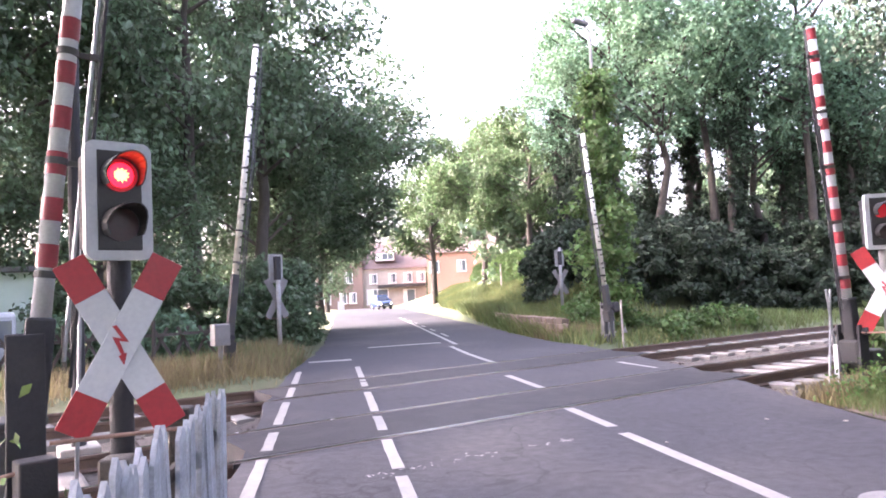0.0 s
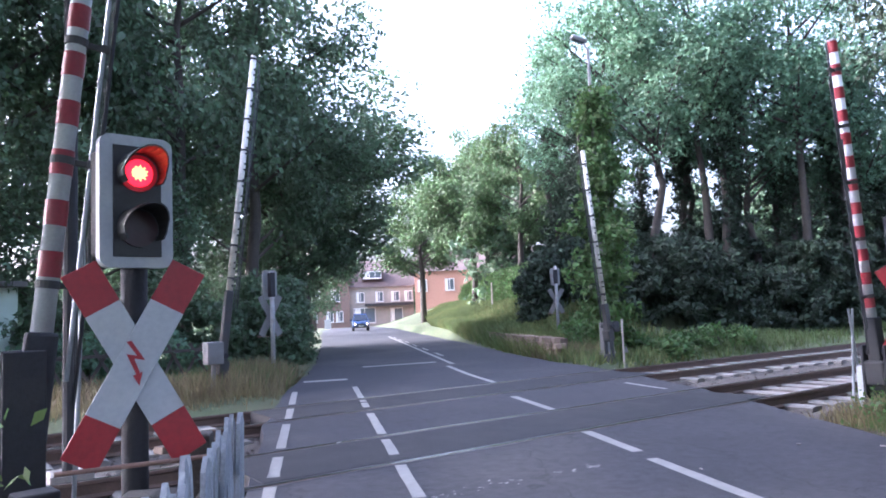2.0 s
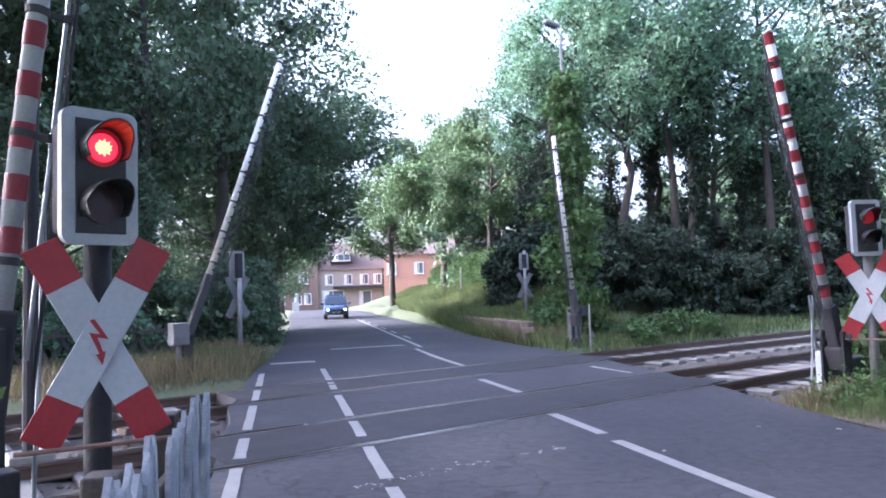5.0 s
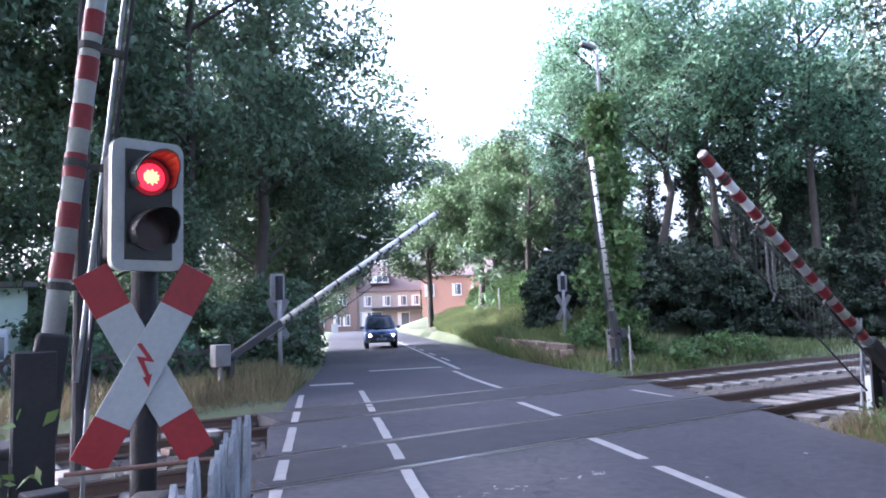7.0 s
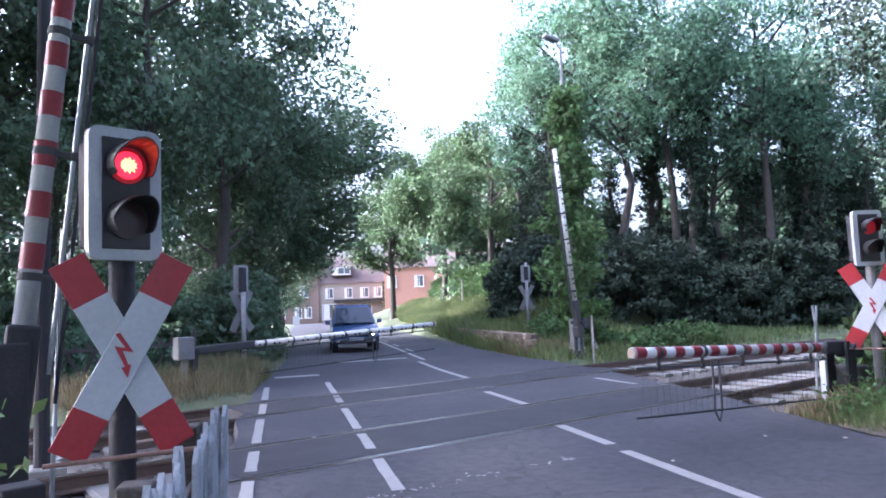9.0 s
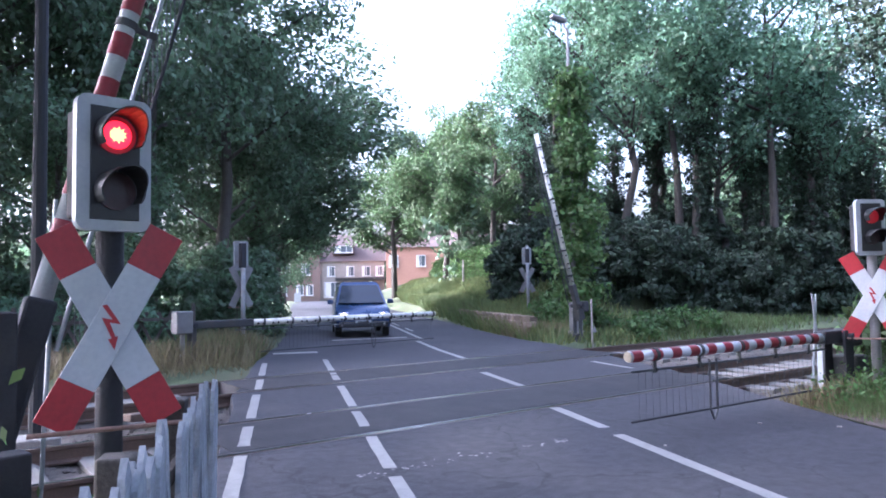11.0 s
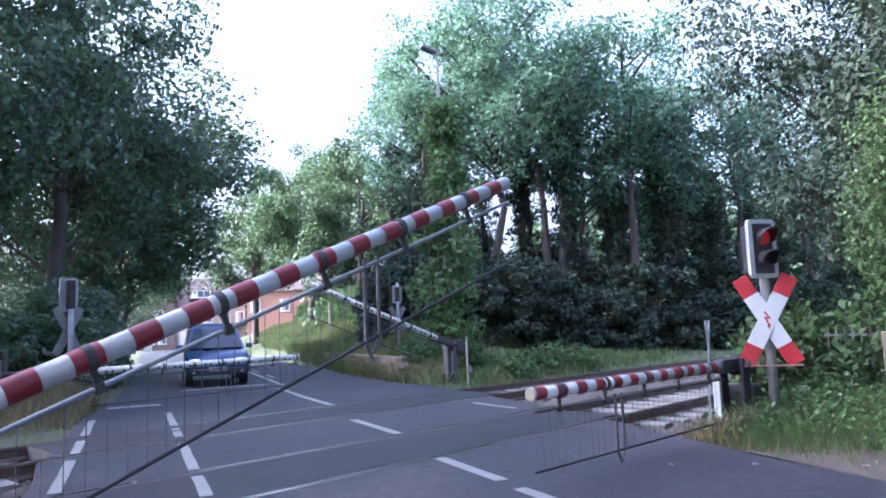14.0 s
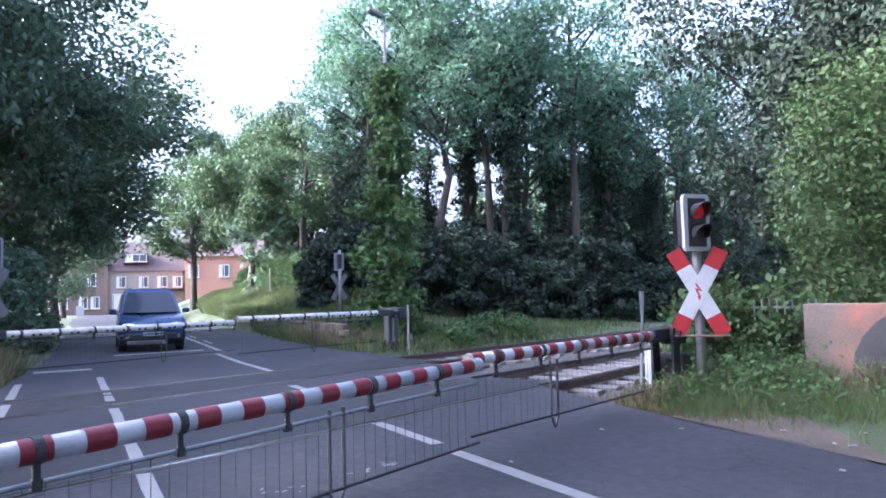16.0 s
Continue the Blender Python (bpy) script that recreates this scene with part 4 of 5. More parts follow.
# ---------- street lamp, stake, posts on the far side ----------
def build_lamp():
    x, y = 16.15, 8.75
    t = thing("street_lamp", pose(x, y, 0.22), "tall grey street lamp with ivy round its pole", "street lamp")
    bm = B(); tube(bm, (0, 0, -0.2), (0, 0, 9.0), 0.075, 0.045, seg=14); part("pole", bm, M_GREYSTEEL, t)
    bm = B(); tube(bm, (0, 0, 8.95), (-0.12, 0.06, 9.22), 0.035, 0.03, seg=10); part("arm", bm, M_GREYSTEEL, t)
    bm = B(); box(bm, (-0.26, 0.1, 9.3), (0.52, 0.22, 0.12), Matrix.Rotation(radians(-18), 3, "Z") @ Matrix.Rotation(radians(14), 3, "Y"), bevel=0.04); head = part("lamp_head", bm, M_GREYSTEEL, t)
    bm = B(); box(bm, (-0.27, 0.1, 9.232), (0.36, 0.16, 0.02), Matrix.Rotation(radians(-18), 3, "Z") @ Matrix.Rotation(radians(14), 3, "Y"), bevel=0.008); part("glass_cover", bm, M_PANE, head)
    rng = np.random.default_rng(31)
    n = 130
    z = rng.uniform(0.8, 7.9, n)
    wd = np.interp(z, [0.8, 2.0, 3.5, 6.0, 7.6], [0.25, 0.75, 0.6, 0.45, 0.25])
    c = np.column_stack([x + 0.1 + rng.normal(size=n) * wd * 0.6, y - 0.05 + rng.normal(size=n) * wd * 0.6, z])
    tagged(new("ivy", quads_mesh("ivy", leaves(rng, c, np.full(n, 0.42), 80, 0.17), M_LEAF_LIGHT)), "green ivy column climbing the lamp pole", "ivy", kind="stuff")
    t = thing("marker_stake", pose(14.35, 6.45, float(ground_z(14.35, 6.45))), "thin pale marker stake by the rail", "stake")
    bm = B(); tube(bm, (0, 0, -0.1), (0, 0, 1.35), 0.025, seg=8); part("shaft", bm, M_CONC, t)
    bm = B(); prism(bm, [(0.02, 0, 0.5), (0.18, 0, 0.5), (0.1, 0, 0.68)], (0, 0.01, 0)); part("plate", bm, M_GREYSTEEL, t)
    t = thing("control_cabinet", pose(15.3, 7.9, 0.0, 0, 0, 5), "narrow grey control cabinet on a concrete base", "cabinet")
    bm = B(); box(bm, (0, 0, 0.55), (0.3, 0.25, 0.9), bevel=0.02); part("body", bm, M_GREYSTEEL, t)
    bm = B(); box(bm, (0, 0, 0.05), (0.36, 0.3, 0.3), bevel=0.02); part("plinth", bm, M_CONC, t)
    t = thing("control_cabinet", pose(4.66, 8.45, 0.0, 0, 0, 8), "small grey control cabinet on a short post", "cabinet")
    bm = B(); box(bm, (0, 0, 0.85), (0.34, 0.28, 0.45), bevel=0.025); part("body", bm, M_GREYSTEEL, t)
    bm = B(); tube(bm, (0, 0, -0.2), (0, 0, 0.66), 0.05, seg=10); part("post", bm, M_GREYSTEEL, t)
    t = thing("counterpoise_post", pose(9.80, -1.62, -0.1), "short white painted guard post", "post")
    bm = B(); box(bm, (0, 0, 0.3), (0.12, 0.12, 0.75), bevel=0.015); part("body", bm, M_WHITE, t)
    for dx in (-0.12, 0.12):
        t = thing("steel_pole", pose(9.82 + dx * 0.8, -1.52, 0.3, 0, dx * -70, 0), "thin leaning steel rod above the barrier drive", "pole", "poles by the track")
        bm = B(); tube(bm, (0, 0, -0.4), (0, 0, 1.0), 0.016, seg=8); part("shaft", bm, M_GALV, t)


build_lamp()


# ---------- retaining wall of rough stones ----------
def build_stone_wall():
    t = thing("retaining_wall", pose(0, 0, 0), "low brown retaining wall of rough stones along the bank", "wall", kind="structure")
    rng = random.Random(12)
    meshes = []
    for k in range(5):
        bm = B(); box(bm, (0, 0, 0), (0.36, 0.3, 0.155), bevel=0.025)
        for v in bm.verts:
            v.co += Vector((rng.uniform(-0.015, 0.015), rng.uniform(-0.02, 0.02), rng.uniform(-0.012, 0.012)))
        me = bpy.data.meshes.new("stone"); bm.to_mesh(me); bm.free(); me.materials.append(M_STONE); meshes.append(me)
    s = 11.4
    while s < 40:
        rows = 4 if s < 30 else 3
        for k in range(rows):
            o = new("stone", rng.choice(meshes))
            r = edge_at(s, 2) + 0.42 + rng.uniform(-0.02, 0.02)
            x, y = road_xy(s + (0.19 if k % 2 else 0), r)
            o.matrix_basis = pose(x, y, 0.06 + 0.155 * k, rng.uniform(-3, 3), rng.uniform(-3, 3), ROAD_YAW + 90 + rng.uniform(-4, 4))
            o.parent = t
        s += 0.39
    bm = B()
    for q in np.arange(11.4, 40, 1.0):
        x, y = road_xy(q + 0.5, edge_at(q, 2) + 0.55)
        box(bm, (x, y, 0.2), (0.2, 1.05, 0.75), Matrix.Rotation(radians(ROAD_YAW), 3, "Z"))
    part("core", bm, M_DIRT, t)


build_stone_wall()


# ---------- trees ----------
def make_tree(name, seed, height, crown_r, crown_lo, material, label, clumps=70, per=190, leaf=0.3, trunk_r=0.22):
    rng = np.random.default_rng(seed)
    pr = random.Random(seed)
    t = thing(name, pose(0, 0, 0), label, "tree", "trees")
    bm = B()
    pts = [Vector((0, 0, -0.4))]
    for k in range(1, 7):
        pts.append(Vector((pr.uniform(-0.2, 0.2), pr.uniform(-0.2, 0.2), height * 0.92 * k / 6)))
    for k, (a, b) in enumerate(zip(pts, pts[1:])):
        tube(bm, a, b, trunk_r * (1 - k / 6.6), trunk_r * (1 - (k + 1) / 6.6), seg=9, caps=False)
    cent = []
    mid = (crown_lo + height) / 2
    half = (height - crown_lo) / 2
    for k in range(15):
        z = crown_lo + (height - crown_lo) * pr.uniform(0.0, 0.75)
        a = pr.uniform(0, 6.28)
        q = max(0.15, 1 - ((z + 1 - mid) / half) ** 2) ** 0.5
        start = Vector((0, 0, z - 0.9))
        end = Vector((math.cos(a) * crown_r * q * 0.85, math.sin(a) * crown_r * q * 0.85, z + 0.9))
        tube(bm, start, end, 0.07, 0.02, seg=6, caps=False)
        for f in (0.55, 0.8, 1.0):
            cent.append(start.lerp(end, f) + Vector((pr.uniform(-0.5, 0.5), pr.uniform(-0.5, 0.5), pr.uniform(-0.3, 0.5))))
    part("trunk", bm, M_BARK, t, smooth=True)
    while len(cent) < clumps:
        d = Vector((pr.gauss(0, 1), pr.gauss(0, 1), pr.gauss(0, 1))).normalized()
        f = pr.random() ** 0.35
        cent.append(Vector((d.x * crown_r * f, d.y * crown_r * f, mid + d.z * half * f)))
    cent = np.array([tuple(c) for c in cent])
    rad = rng.uniform(0.7, 1.35, len(cent)) * (crown_r / 4.5) ** 0.5
    me = quads_mesh("crown", leaves(rng, cent, rad, per, leaf), material)
    c = new("crown", me)
    c.parent = t
    return t


T_DARK = make_tree("tree", 1, 15.0, 5.0, 3.6, M_LEAF_DARK, "tall broad tree with dark green leaves", 105, 210, 0.21, 0.3)
T_MID = make_tree("tree", 2, 14.0, 3.4, 5.4, M_LEAF_MID, "tall slender tree with airy green leaves behind the tracks", 92, 115, 0.19, 0.2)
T_MID2 = make_tree("tree", 3, 15.0, 3.7, 6.2, M_LEAF_MID, "tall slender tree with airy green leaves behind the tracks", 92, 108, 0.19, 0.22)
T_LIGHT = make_tree("tree", 4, 12.0, 4.6, 4.0, M_LEAF_FAR, "broad tree with green leaves beside the far road", 84, 270, 0.22, 0.28)
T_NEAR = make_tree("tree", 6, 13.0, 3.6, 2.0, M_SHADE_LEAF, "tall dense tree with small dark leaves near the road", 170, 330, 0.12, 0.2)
T_LOW = make_tree("tree", 5, 9.0, 4.2, 1.6, M_LEAF_DARK, "low spreading tree with dense dark leaves", 70, 200, 0.19, 0.2)


def place(src, x, y, yaw, k=1.0, kz=None, first=[]):
    z = float(ground_z(np.array(x), np.array(y)))
    m = pose(x, y, z, 0, 0, yaw)
    if src in first:
        o = copy_thing(src, m)
    else:
        o = src
        first.append(src)
        o.matrix_basis = m
    o.scale = (k, k, kz or k)
    return o


# left of the far road, plus unseen trees round the camera blocking sky light
for x, y, yaw, k, kz in ((13.7, 27.7, 0, 1.45, 1.05), (12.6, 24.6, 50, 0.95, 0.85), (-5.4, -1.2, 20, 0.8, 0.9), (-2.7, -5.8, 290, 0.8, 0.92), (4.0, -15.5, 70, 1.2, 1.2), (-3.5, -9.5, 170, 0.9, 1), (7.5, -16, 10, 1.2, 1.2), (14, -11.5, 250, 1.1, 1.2), (-6.5, -16, 330, 1.2, 1.2), (9.7, 20.4, 70, 1.0, 1.15), (6.6, 18.6, 140, 0.95, 1.25), (4.2, 21.5, 200, 1.1, 1.2), (0.5, 19.6, 260, 1.0, 1.2), (-3.2, 17.2, 320, 1.0, 1.2), (19.2, 37.3, 30, 1.0, 0.95), (8.0, 31.5, 100, 1.1, 1.2), (0.0, 29, 160, 1.2, 1.3), (-9, 24, 220, 1.2, 1.2)):
    place(T_DARK, x, y, yaw, k, kz)
for x, y, yaw, k, kz in ((11.2, 25.2, 15, 0.8, 0.75), (3.6, 16.9, 75, 0.8, 0.8), (-1.4, 16.4, 135, 0.9, 0.8), (22.5, 47, 255, 0.95, 0.9)):
    place(T_LOW, x, y, yaw, k, kz)
# row behind the tracks
for i, (x, y) in enumerate(((25.8, 18.9), (24.2, 15.6), (24.6, 13.4), (26.6, 12.6), (28.9, 12.0), (29.4, 9.8), (32.6, 9.2), (36.4, 8.0), (30.0, 16.0), (41.5, 6.6), (34.5, 12.5))):
    src = (T_MID, T_MID2)[i % 2]
    place(src, x, y, 53 * i, (1.0, 0.92, 1.06)[i % 3], (1.0, 0.94, 1.03)[i % 3])
# trunks thick with ivy between them, leaves in the shade-darkened colour
def make_ivy_tree(seed, height, width):
    rng = np.random.default_rng(seed)
    t = thing("ivy_tree", pose(0, 0, 0), "dark tree trunk thickly clad in ivy behind the tracks", "tree", "ivy-clad trunks")
    bm = B()
    prev = Vector((0, 0, -0.4))
    for k in range(1, 6):
        q = Vector((rng.normal() * 0.12, rng.normal() * 0.12, height * k / 5))
        tube(bm, prev, q, 0.2 * (1 - k / 7) + 0.03, 0.2 * (1 - (k + 1) / 7) + 0.03, seg=8, caps=False)
        prev = q
    part("trunk", bm, M_BARK, t, smooth=True)
    n = int(height * 13)
    z = rng.uniform(0.2, height, n)
    spread = width * (0.55 + 0.45 * np.sin(z * 1.9 + seed) ** 2) * np.interp(z, [0, height * 0.75, height], [1.0, 0.9, 0.35])
    c = np.column_stack([rng.normal(size=n) * spread * 0.55, rng.normal(size=n) * spread * 0.55, z])
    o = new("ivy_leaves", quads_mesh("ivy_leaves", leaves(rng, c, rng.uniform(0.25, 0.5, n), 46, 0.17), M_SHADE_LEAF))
    o.parent = t
    return t


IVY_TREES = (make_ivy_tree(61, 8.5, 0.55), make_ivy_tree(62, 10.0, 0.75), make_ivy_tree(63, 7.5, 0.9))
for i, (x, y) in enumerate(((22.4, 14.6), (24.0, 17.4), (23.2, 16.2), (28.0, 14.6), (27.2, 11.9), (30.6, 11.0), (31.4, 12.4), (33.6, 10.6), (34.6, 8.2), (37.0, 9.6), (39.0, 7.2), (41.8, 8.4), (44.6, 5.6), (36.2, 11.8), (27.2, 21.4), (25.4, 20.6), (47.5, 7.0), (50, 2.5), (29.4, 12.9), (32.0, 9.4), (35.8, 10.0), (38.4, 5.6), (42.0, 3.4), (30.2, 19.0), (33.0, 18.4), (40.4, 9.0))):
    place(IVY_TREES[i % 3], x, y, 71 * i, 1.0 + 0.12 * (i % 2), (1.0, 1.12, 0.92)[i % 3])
# beyond the bank and round the bend
for x, y, yaw, k, kz in ((34.0, 47.0, 0, 1.1, 1.1), (32.5, 37.5, 80, 0.95, 1.1), (39, 44, 160, 1.1, 1.15), (29.5, 28.0, 240, 0.85, 0.95), (52, 58, 20, 1.2, 1.4), (26.5, 60, 90, 1.1, 1.3), (45, 50, 200, 1.1, 1.3), (33, 68, 300, 1.1, 1.2)):
    place(T_LIGHT, x, y, yaw, k, kz)
# near right, and closing the place round the camera
for x, y, yaw, k, kz in ((17.6, -2.2, 10, 1.0, 1.1), (20.0, -4.2, 100, 1.1, 1.1), (15.8, -6.0, 200, 1.0, 1.1)):
    place(T_NEAR, x, y, yaw, k, kz)
# the last three are unseen, added at the left to shade the crossing
for x, y, yaw, k, kz in ((11, -13, 60, 1, 1), (-5, -12, 130, 1, 1.1), (-7.5, -3, 210, 0.8, 1.0), (-5.4, 9.6, 40, 1.0, 1.0), (-9.5, 10.5, 110, 1.1, 1.15), (-8.6, 4.0, 300, 0.9, 1.05)):
    place(T_DARK, x, y, yaw, k, kz)


# ---------- hedges, bushes, grass ----------
def bush(seed, x, y, w, d, h, yaw, material, label, leaf=0.14, density=1.0, z0=None, name="bush"):
    rng = np.random.default_rng(seed)
    n = max(12, int(w * d * h * 9 * density))
    u = rng.uniform(-1, 1, (n, 3))
    u[:, 2] = rng.uniform(0, 1, n)
    shrink = np.sqrt(np.clip(1.06 - u[:, 2] ** 3 * 0.55, 0.2, 1))
    px, py = u[:, 0] * w / 2 * shrink, u[:, 1] * d / 2 * shrink
    a = radians(yaw)
    gx, gy = x + px * math.cos(a) - py * math.sin(a), y + px * math.sin(a) + py * math.cos(a)
    gz = ground_z(gx, gy) if z0 is None else np.full(n, z0)
    c = np.column_stack([gx, gy, gz + 0.12 + u[:, 2] * (h - 0.2)])
    t = thing(name, pose(x, y, float(np.mean(gz))), label, name, "bushes" if name == "bush" else "hedges")
    c = c - np.array([x, y, float(np.mean(gz))])
    o = new("foliage", quads_mesh("foliage", leaves(rng, c, rng.uniform(0.22, 0.48, n), 60, leaf, 0.35), material))
    o.parent = t
    for k in range(4):
        q = c[k * 2]
        bm = B()
        tube(bm, (q[0] * 0.3, q[1] * 0.3, -0.2), tuple(q), 0.03, 0.01, seg=6)
        part("stem", bm, M_BARK, t)
    return t


DARKB, LIGHTB = "dense dark green bush beside the road", "leafy light green bush with broad leaves"
for i, (x, y, w, d, h) in enumerate(((9.0, 16.8, 2.4, 3.4, 2.8), (10.0, 21.4, 2.6, 4.5, 3.0), (7.6, 13.9, 2.2, 2.0, 1.9), (5.6, 14.2, 3.0, 2.0, 2.1), (2.8, 14.6, 3.0, 1.8, 1.9), (-4.4, 14.0, 5, 2, 2.4), (11.8, 26.8, 2.8, 5, 3.0), (3.2, 12.2, 4.5, 1.0, 1.2), (-3, 11.6, 6, 1.0, 1.3))):
    bush(100 + i, x, y, w, d, h, -26, M_LEAF_DARK if i != 7 else M_LEAF_MID, DARKB, leaf=0.16)
# understorey behind the tracks, the shade there put into its leaf colour
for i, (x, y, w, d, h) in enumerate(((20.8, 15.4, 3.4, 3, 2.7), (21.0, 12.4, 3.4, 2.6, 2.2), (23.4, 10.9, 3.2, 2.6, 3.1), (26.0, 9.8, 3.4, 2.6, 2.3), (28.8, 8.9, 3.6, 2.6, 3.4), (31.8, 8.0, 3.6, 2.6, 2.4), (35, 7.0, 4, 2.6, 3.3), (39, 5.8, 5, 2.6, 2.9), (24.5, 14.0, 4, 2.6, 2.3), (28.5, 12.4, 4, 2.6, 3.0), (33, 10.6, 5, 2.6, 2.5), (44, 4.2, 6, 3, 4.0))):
    bush(130 + i, x, y, w, d, h, -20, M_SHADE_LEAF, "undergrowth beneath the trees, shade put into its dark leaf colour", leaf=0.2, density=0.7)
# hedge on the bank
for i in range(9):
    s = 20 + 5 * i
    x, y = road_xy(s, edge_at(s, 2) + 4.7)
    bush(150 + i, x, y, 1.6, 5.8, 1.95, ROAD_YAW, M_LEAF_LIGHT, "clipped green hedge on top of the grassy bank", leaf=0.13, density=2.6, name="hedge")
# weeds and shrubs
for i, (x, y, w, d, h) in enumerate(((17.2, 10.6, 1.6, 1.2, 0.9), (18.6, 12.0, 1.6, 1.4, 0.9), (16.9, 8.3, 1.0, 0.8, 0.8), (18.3, 7.6, 1.6, 0.8, 0.7), (19.8, 7.2, 1.8, 0.8, 0.75), (17.0, 6.9, 0.8, 0.5, 0.5))):
    bush(170 + i, x, y, w, d, h, 0, M_LEAF_LIGHT, "low green shrub on the slope", leaf=0.14, density=1.1)
for i, (x, y, w, d, h) in enumerate(((11.6, -1.9, 1.3, 1.0, 1.35), (11.2, -2.7, 1.0, 1.2, 1.25), (10.9, -1.5, 0.8, 0.6, 1.0))):
    bush(180 + i, x, y, w, d, h, 0, M_HEDGE, LIGHTB, leaf=0.12, density=2.6)
for i, (x, y, w, d, h) in enumerate(((13.0, -4.1, 2.0, 2.6, 4.6), (12.4, -5.6, 2.0, 2.2, 4.8), (14.6, -3.2, 2.0, 2.0, 4.6))):
    bush(190 + i, x, y, w, d, h, 0, M_HEDGE, "tall light green overgrown hedge behind the wall", leaf=0.085, density=1.8, name="hedge")
bush(200, 0.3, -3.2, 0.8, 0.9, 0.5, 0, M_LEAF_LIGHT, "low green weeds by the fence", leaf=0.06, density=6)
bush(201, 0.22, -3.75, 0.3, 0.35, 1.45, 0, M_LEAF_LIGHT, "climbing green shrub at the fence post", leaf=0.045, density=9)
bush(202, 1.15, -2.45, 0.5, 0.4, 0.45, 0, M_LEAF_LIGHT, "low green weeds by the signal post", leaf=0.06, density=6)


for i, (x, y, w, d, h) in enumerate(((9.7, -2.7, 1.4, 1.2, 0.32), (9.3, -2.3, 0.7, 0.7, 0.2), (10.4, -3.0, 1.0, 1.0, 0.5), (9.4, -3.6, 1.1, 1.2, 0.28), (10.2, -2.0, 1.0, 0.8, 0.45), (9.8, -4.6, 1.0, 1.4, 0.3))):
    bush(210 + i, x, y, w, d, h, 20 * i, M_LEAF_LIGHT, "low leafy green weeds on the verge", leaf=0.06, density=4.5)


GAPS = (38.4, 34.5)  # bearings of the two clearings in the woods


def far_woods():
    """Low far woodland that closes the view between the trunks."""
    rng = np.random.default_rng(300)
    out = []
    for (xa, ya), (xb, yb), n, h, size in (((34, 36), (62, 12), 620, 9.5, 0.5), ((62, 12), (74, -14), 420, 8.5, 0.5), ((-60, 44), (6, 44), 420, 6.5, 0.5), ((66, 104), (112, 62), 300, 8.0, 0.6), ((-30, 90), (34, 104), 360, 11.0, 0.7)):
        t = rng.random(n)
        x, y = xa + (xb - xa) * t + rng.normal(size=n) * 1.5, ya + (yb - ya) * t + rng.normal(size=n) * 1.5
        z = ground_z(x, y) + h * rng.random(n) ** 0.8 * (0.6 + 0.4 * np.sin(t * 23) ** 2)
        way = np.degrees(np.arctan2(y + 6.1, x - 0.5))
        clear = ((np.abs(way - GAPS[0]) < 1.9) | (np.abs(way - GAPS[1]) < 1.3)) & (z > 3.6)
        x, y, z, n = x[~clear], y[~clear], z[~clear], int((~clear).sum())
        out.append(leaves(rng, np.column_stack([x, y, z]), rng.uniform(0.9, 1.8, n), 70, size))
    stuff("far_woods", np.concatenate(out), M_LEAF_DARK, "dark far woodland beyond the trees", "woods")


far_woods()


def patch(seed, x, y, w, d, n, height, material, label, yaw=0.0, width=0.012, category="grass"):
    rng = np.random.default_rng(seed)
    u = rng.normal(size=(n, 2)) * 0.42
    a = radians(yaw)
    px, py = u[:, 0] * w / 1, u[:, 1] * d / 1
    xy = np.column_stack([x + px * math.cos(a) - py * math.sin(a), y + px * math.sin(a) + py * math.cos(a)])
    s, r = (xy[:, 0] - 6.9) * UX + xy[:, 1] * UY, (xy[:, 0] - 6.9) * UY - xy[:, 1] * UX
    lo = np.interp(s, [e[0] for e in EDGES], [e[1] for e in EDGES])
    hi = np.interp(s, [e[0] for e in EDGES], [e[2] for e in EDGES])
    keep = (r < lo - 0.05) | (r > hi + 0.05)
    yt = xy[:, 1] + 0.0025 * np.maximum(0, xy[:, 0] - 10) ** 2
    keep &= (yt < -1.0) | (yt > 6.3)
    xy = xy[keep]
    z = ground_z(xy[:, 0], xy[:, 1]) - 0.02
    if len(xy):
        stuff("grass", blades(rng, xy, z, height, width), material, label, category)


DRYL, GREENL = "tall dry yellow grass at the road's edge", "long green grass and weeds on the verge"
patch(1, 6.2, 10.1, 1.6, 1.6, 2600, 0.5, M_DRY, DRYL)
patch(2, 4.6, 8.6, 2.6, 1.2, 2600, 0.4, M_DRY, DRYL)
patch(3, 2.0, 9.0, 3.5, 1.4, 2500, 0.4, M_DRY, DRYL)
patch(4, -3, 9.0, 5, 1.6, 2500, 0.45, M_GRASS, GREENL)
patch(5, 5.6, 9.8, 1.8, 1.5, 1800, 0.45, M_GRASS, GREENL)
patch(6, 9.55, -1.75, 0.8, 0.6, 1500, 0.32, M_DRY, DRYL)
patch(7, 9.6, -2.9, 1.0, 1.1, 3200, 0.2, M_GRASS, GREENL, width=0.007)
patch(8, 8.9, -2.7, 0.5, 1.0, 1800, 0.14, M_GRASS, GREENL, width=0.007)
patch(9, 10.2, -4.2, 0.7, 1.2, 900, 0.42, M_DRY, DRYL)
patch(10, 9.2, -4.6, 0.9, 1.4, 2200, 0.2, M_GRASS, GREENL, width=0.007)
patch(14, 9.3, -3.4, 1.2, 1.6, 1500, 0.22, M_GRASS, GREENL, width=0.006)
patch(15, 8.7, -2.6, 0.5, 1.2, 700, 0.12, M_DRY, DRYL, width=0.006)
patch(11, 17.5, 9.0, 4.5, 2.6, 7000, 0.25, M_GRASS, GREENL, width=0.025)
patch(12, 22, 8.2, 7, 2.0, 6000, 0.28, M_GRASS, GREENL, width=0.025)
